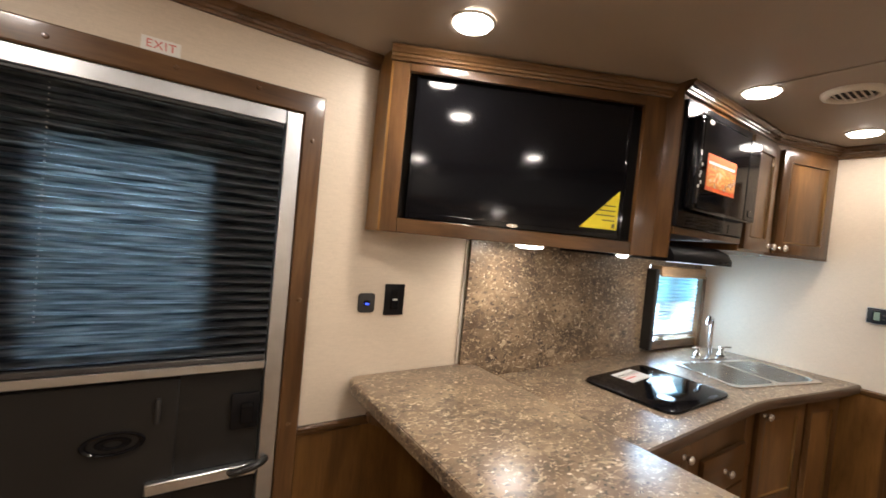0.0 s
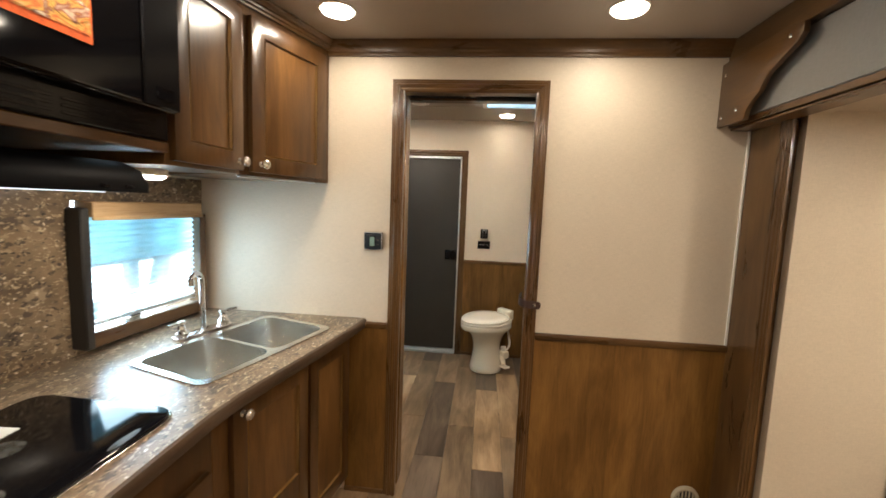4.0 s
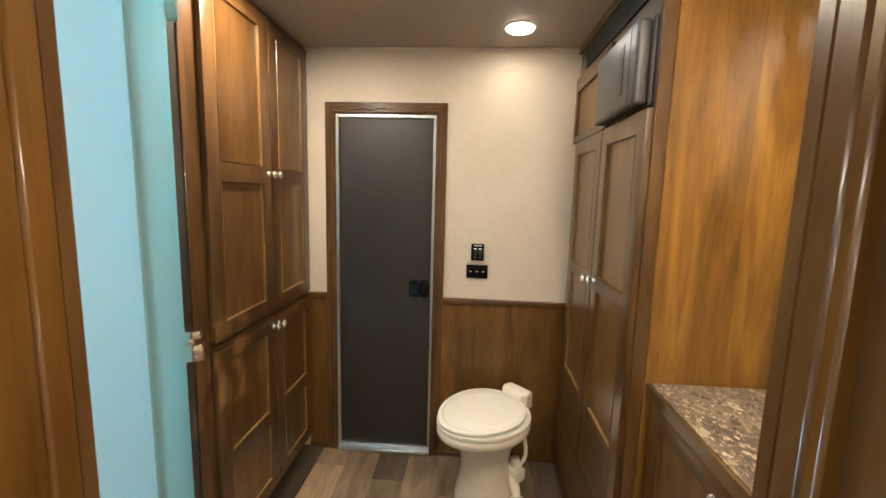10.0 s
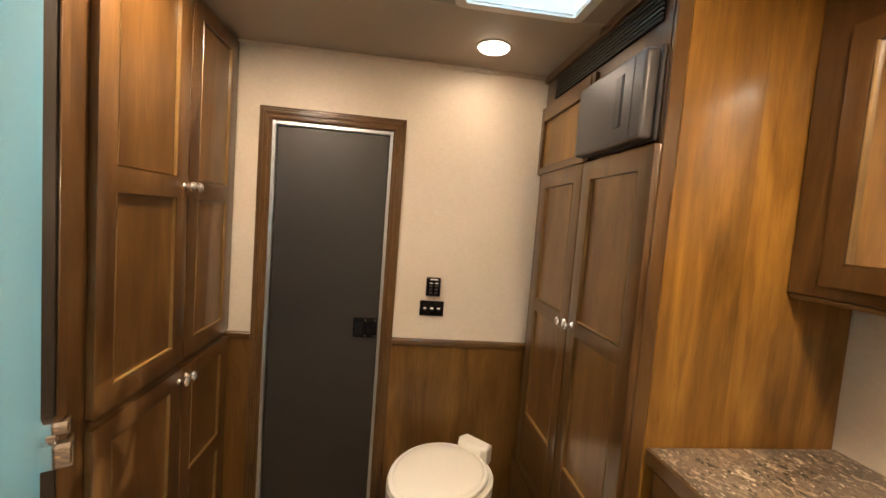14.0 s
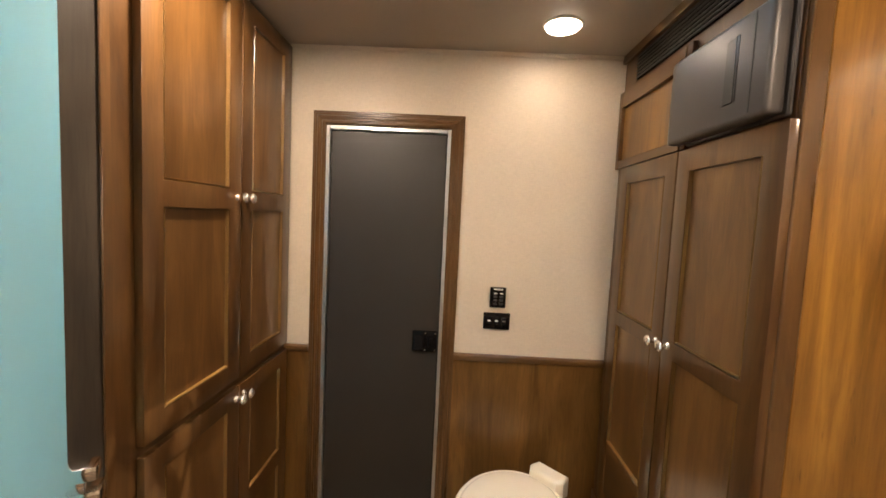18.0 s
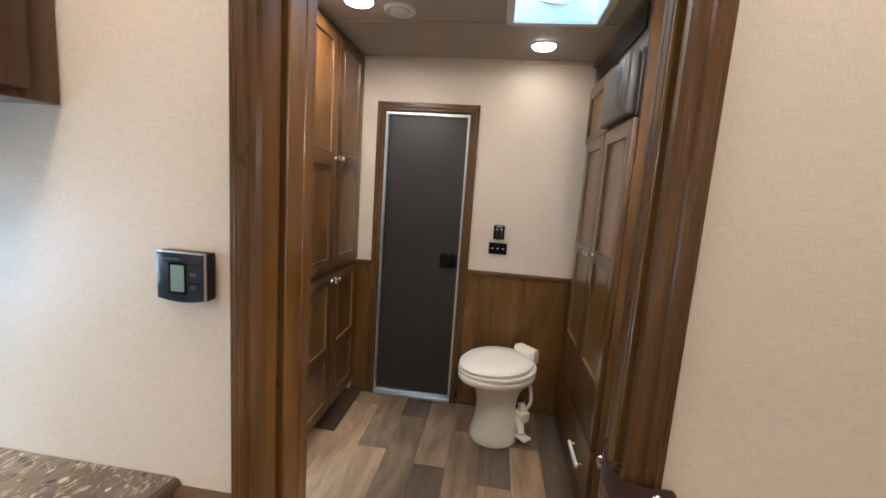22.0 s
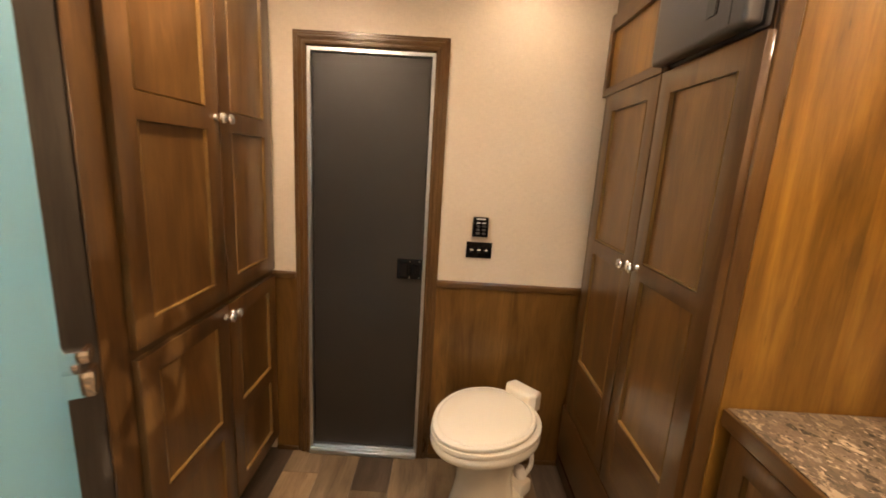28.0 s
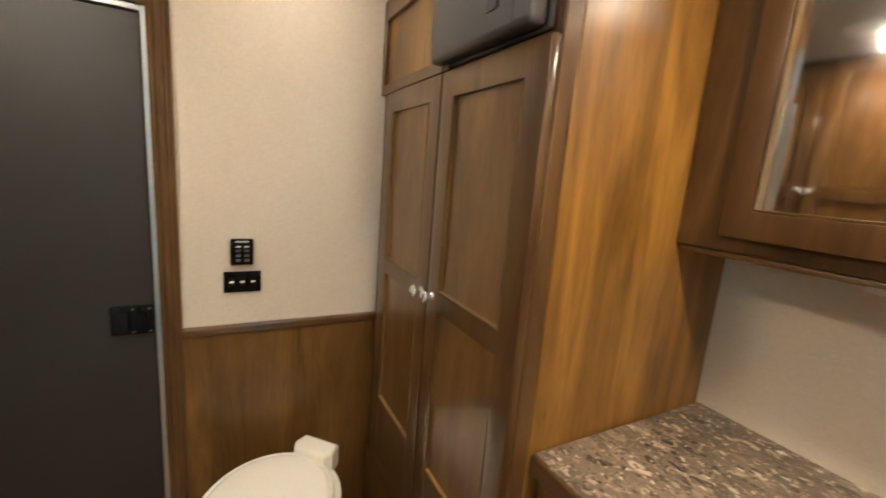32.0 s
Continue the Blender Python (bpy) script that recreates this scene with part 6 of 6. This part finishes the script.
# ---- toilet ----
toi = thing("toilet", "bone coloured trailer toilet with a closed lid and foot pedal", "toilet", pose(5.065, 0.475, FL, 0, 0, 43) @ Matrix.Diagonal((1.01, 1.01, 0.91, 1)))
ped = [(0.0, 0.0), (0.125, 0.0), (0.130, 0.012), (0.126, 0.05), (0.112, 0.12), (0.104, 0.19), (0.108, 0.25), (0.124, 0.31), (0.150, 0.355), (0.168, 0.385), (0.172, 0.400), (0.0, 0.400)]
part("pedestal", lathe(ped, Matrix.Translation((0, 0.0, 0)), 48, sx=1.0, sy=1.06), bone_china, toi)


def egg(w, front, back, n=48):
    pts = []
    for k in range(n):
        a = 2 * math.pi * k / n
        y = math.sin(a)
        pts.append((w * math.cos(a) * (1 - 0.10 * max(0, y) ** 2), (front if y > 0 else back) * y))
    return pts


def egg_shell(rings):
    b = bmesh.new()
    prev = None
    for f, z in rings:
        ring = [b.verts.new((x * f, y * f, z)) for x, y in egg(0.190, 0.243, 0.200)]
        if prev:
            for k in range(len(ring)):
                b.faces.new((prev[k - 1], prev[k], ring[k], ring[k - 1]))
        else:
            b.faces.new(ring[::-1])
        prev = ring
    b.faces.new(prev)
    return b


part("rim", egg_shell([(0.86, 0.385), (0.97, 0.392), (1.0, 0.405), (1.0, 0.420), (0.985, 0.430), (0.95, 0.432)]), bone_china, toi)
part("seat", egg_shell([(0.95, 0.434), (0.995, 0.436), (1.005, 0.445), (0.995, 0.454), (0.96, 0.456)]), bone_china, toi)
lid = part("lid", egg_shell([(0.88, 0.457), (0.925, 0.458), (0.938, 0.465), (0.930, 0.473), (0.900, 0.477), (0.855, 0.4755), (0.835, 0.4795), (0.80, 0.483), (0.5, 0.487), (0.1, 0.488)]), bone_china, toi)
lid.matrix_basis = pose(0, 0, 0.006, -1.7)
hb_ = prism([(-0.064, -0.035), (0.064, -0.035), (0.072, 0.012), (0.056, 0.036), (-0.056, 0.036), (-0.072, 0.012)], 0.430, 0.526, 0.018, Matrix.Translation((-0.010, -0.184, 0)), seg=4)
part("hinge_block", hb_, bone_china, toi)
part("water_hose", tube(bent([(-0.06, -0.150, 0.40), (-0.085, -0.165, 0.30), (-0.10, -0.160, 0.21), (-0.085, -0.120, 0.15)], 6), 0.009, 10), white_plastic, toi)
valve = part("water_valve", box(-0.125, -0.050, -0.140, -0.075, 0.105, 0.170, 0.012, seg=2), bone_china, toi)
part("valve_cap", lathe([(0.0, 0.045), (0.020, 0.042), (0.024, 0.0), (0, 0)], Matrix.Translation((-0.085, -0.118, 0.165)) @ pose(0, 0, 0, 0, 15), 18), white_plastic, valve)
part("pedal_arm", tube([(-0.075, -0.095, 0.130), (-0.120, -0.075, 0.095), (-0.150, -0.055, 0.070)], [0.026, 0.022, 0.018], 12), bone_china, toi)
part("foot_pedal", box(-0.195, -0.125, -0.085, -0.030, 0.052, 0.068, 0.007, seg=2), bone_china, toi)
part("bolt_cap", lathe([(0, 0.030), (0.016, 0.026), (0.020, 0.0), (0, 0)], Matrix.Translation((-0.010, -0.190, 0.0)), 18), white_plastic, toi)

# ---- shower ----
polished = plain("polished_chrome", (0.90, 0.90, 0.90), 0.09, 1.0, vary=0.02)
sh = thing("shower", "radius shower with aqua obscure glass and a white curved frame", "shower", pose(0, 0, 0))
CURVE = bent([(3.682, 1.030, 0), (3.82, 1.052, 0), (3.96, 1.102, 0), (4.10, 1.166, 0), (4.256, 1.264, 0)], 6)
RETURN = bent([(4.256, 1.264, 0), (4.312, 1.332, 0), (4.345, 1.400, 0)], 4)


def curtain(line, z0, z1, half):
    b = bmesh.new()
    prev = None
    for k, p in enumerate(line):
        d = (line[min(k + 1, len(line) - 1)] - line[max(k - 1, 0)]).normalized()
        n = Vector((-d.y, d.x, 0)) * half
        ring = [b.verts.new(Vector((p.x, p.y, z)) + s * n) for s, z in ((1, z0), (-1, z0), (-1, z1), (1, z1))]
        if prev:
            for q in range(4):
                b.faces.new((prev[q], prev[(q + 1) % 4], ring[(q + 1) % 4], ring[q]))
        else:
            b.faces.new(ring)
        prev = ring
    b.faces.new(prev[::-1])
    return b


part("fixed_pane", curtain(CURVE[:14], FL + 0.115, 1.900, 0.004), pale_glass, sh)
part("door_pane", curtain([p + Vector((-0.004, -0.006, 0)) for p in CURVE[12:]], FL + 0.115, 1.900, 0.004), aqua_glass, sh)
whole = CURVE + RETURN[1:]
part("header", curtain(whole, 1.898, 1.960, 0.022), white_plastic, sh, "white curved header rail")
part("pan", curtain(whole, FL, FL + 0.115, 0.028), white_plastic, sh, "white curved shower curb")
part("pan_floor", prism([(p.x, p.y) for p in whole] + [(4.345, 1.893), (3.652, 1.893), (3.652, 1.030)], FL, FL + 0.030), shower_wall, sh)
part("edge_profile", box(4.2545, 4.2585, 1.257, 1.268, FL + 0.115, 1.898, 0.002), white_plastic, sh, "pale polished door edge")
part("edge_profile", box(3.652, 3.684, 1.012, 1.042, FL + 0.115, 1.898, 0.004), white_plastic, sh)
hm = Matrix.Translation((4.243, 1.258, 1.118)) @ pose(0, 0, 0, 0, 0, 32)
grip = bmesh.new()
box(-0.020, 0.018, -0.050, 0.0, -0.040, 0.002, 0.006, grip, 2)
box(-0.017, 0.017, -0.046, 0.0, 0.014, 0.036, 0.006, grip, 2)
box(-0.010, 0.010, -0.030, 0.0, -0.004, 0.016, 0.004, grip, 2)
grip.transform(hm)
part("pull_handle", grip, polished, sh, "bright chrome pull handle")
for a in ((3.650, 4.346, 1.880, 1.897), (3.649, 3.656, 1.045, 1.880), (4.338, 4.346, 1.460, 1.880)):
    part("liner", box(a[0], a[1], a[2], a[3], FL + 0.030, BC - 0.001, 0.001), shower_wall, sh, "white shower liner")
part("roller_housing", lathe([(0.0, 0.02), (0.028, 0.018), (0.032, 0.0), (0, 0)], Matrix.Translation((4.240, 1.240, 1.885)) @ pose(0, 0, 0, 90, 0, 32), 20), aqua_glass, sh)

# ---- rear wall switches ----
s3 = thing("switch_plate", "black plate with three rocker switches", "switch", pose(EAST, 0.483, 1.085))
part("plate", box(-0.007, 0.0, 0.0, 0.107, 0.0, 0.068, 0.003, seg=2), gloss_black, s3)
for k in range(3):
    r = part("rocker", box(-0.011, -0.006, 0.014 + 0.030 * k, 0.034 + 0.030 * k, 0.020, 0.050, 0.002), black_plastic, s3)
    part("legend", box(-0.0116, -0.0108, 0.018 + 0.030 * k, 0.030 + 0.030 * k, 0.033, 0.038, 0), paper, r)
rc = thing("remote_control", "small black remote control in a wall cradle", "remote", pose(EAST, 0.505, 1.175))
part("case", box(-0.018, 0.0, 0.0, 0.064, 0.0, 0.083, 0.005, seg=2), gloss_black, rc)
for k in range(4):
    for q in range(2):
        part("key", box(-0.0198, -0.0175, 0.012 + 0.024 * q, 0.026 + 0.024 * q, 0.012 + 0.015 * k, (0.021 if k < 3 else 0.016) + 0.015 * k, 0.001), grey_plastic if k < 3 else paper, rc)
part("label_bar", box(-0.0192, -0.0178, 0.014, 0.050, 0.073, 0.077, 0), paper, rc)

# ---- outside ----
board = single("backdrop", wall_slab("x", -6, 9, 4.0, 4.02, 0.9, 6.0, []), daylight_board, "bright hazy daylight outside the windows", kind="structure")

# ---- floor planks ----
meshes = {}
rng = random.Random(7)
PWID = 0.155
shades = []
for k, (d, m_, l) in enumerate((((0.052, 0.037, 0.025), (0.100, 0.071, 0.048), (0.155, 0.114, 0.080)), ((0.120, 0.081, 0.046), (0.22, 0.153, 0.092), (0.32, 0.230, 0.146)), ((0.21, 0.136, 0.073), (0.38, 0.256, 0.145), (0.52, 0.365, 0.220)))):
    shades.append(wood("vinyl_plank_" + ("dark", "brown", "light")[k], d, m_, l, "x", 0.40, knots=0.7, coat=0.05))


def plank(x0, x1, y0, y1, mt):
    key = (round(x1 - x0, 3), round(y1 - y0, 3), mt.name)
    if key not in meshes:
        meshes[key] = finish("plank", box(0.0006, x1 - x0 - 0.0006, 0.0006, y1 - y0 - 0.0006, -0.006, 0.0, 0.0009), mt, False)
    ob = new("plank", meshes[key])
    ob.parent = subfloor
    ob.matrix_basis = pose(x0, y0, FL)


for row in range(-10, 12):
    y0 = max(-1.495, 0.08 + PWID * row)
    y1 = min(NORTH, 0.08 + PWID * (row + 1))
    if y1 - y0 < 0.01:
        continue
    x0, x1 = (WEST, EAST) if y0 > SOUTH - 0.06 else (0.41, 3.26)
    x = x0
    ln = 0.25 + 0.08 * ((row * 5) % 9)
    while x < x1 - 0.001:
        e = min(x1, round(x + ln, 3))
        plank(x, e, y0, y1, shades[rng.choice((0, 0, 1, 1, 1, 2, 2))])
        x, ln = e, 0.92
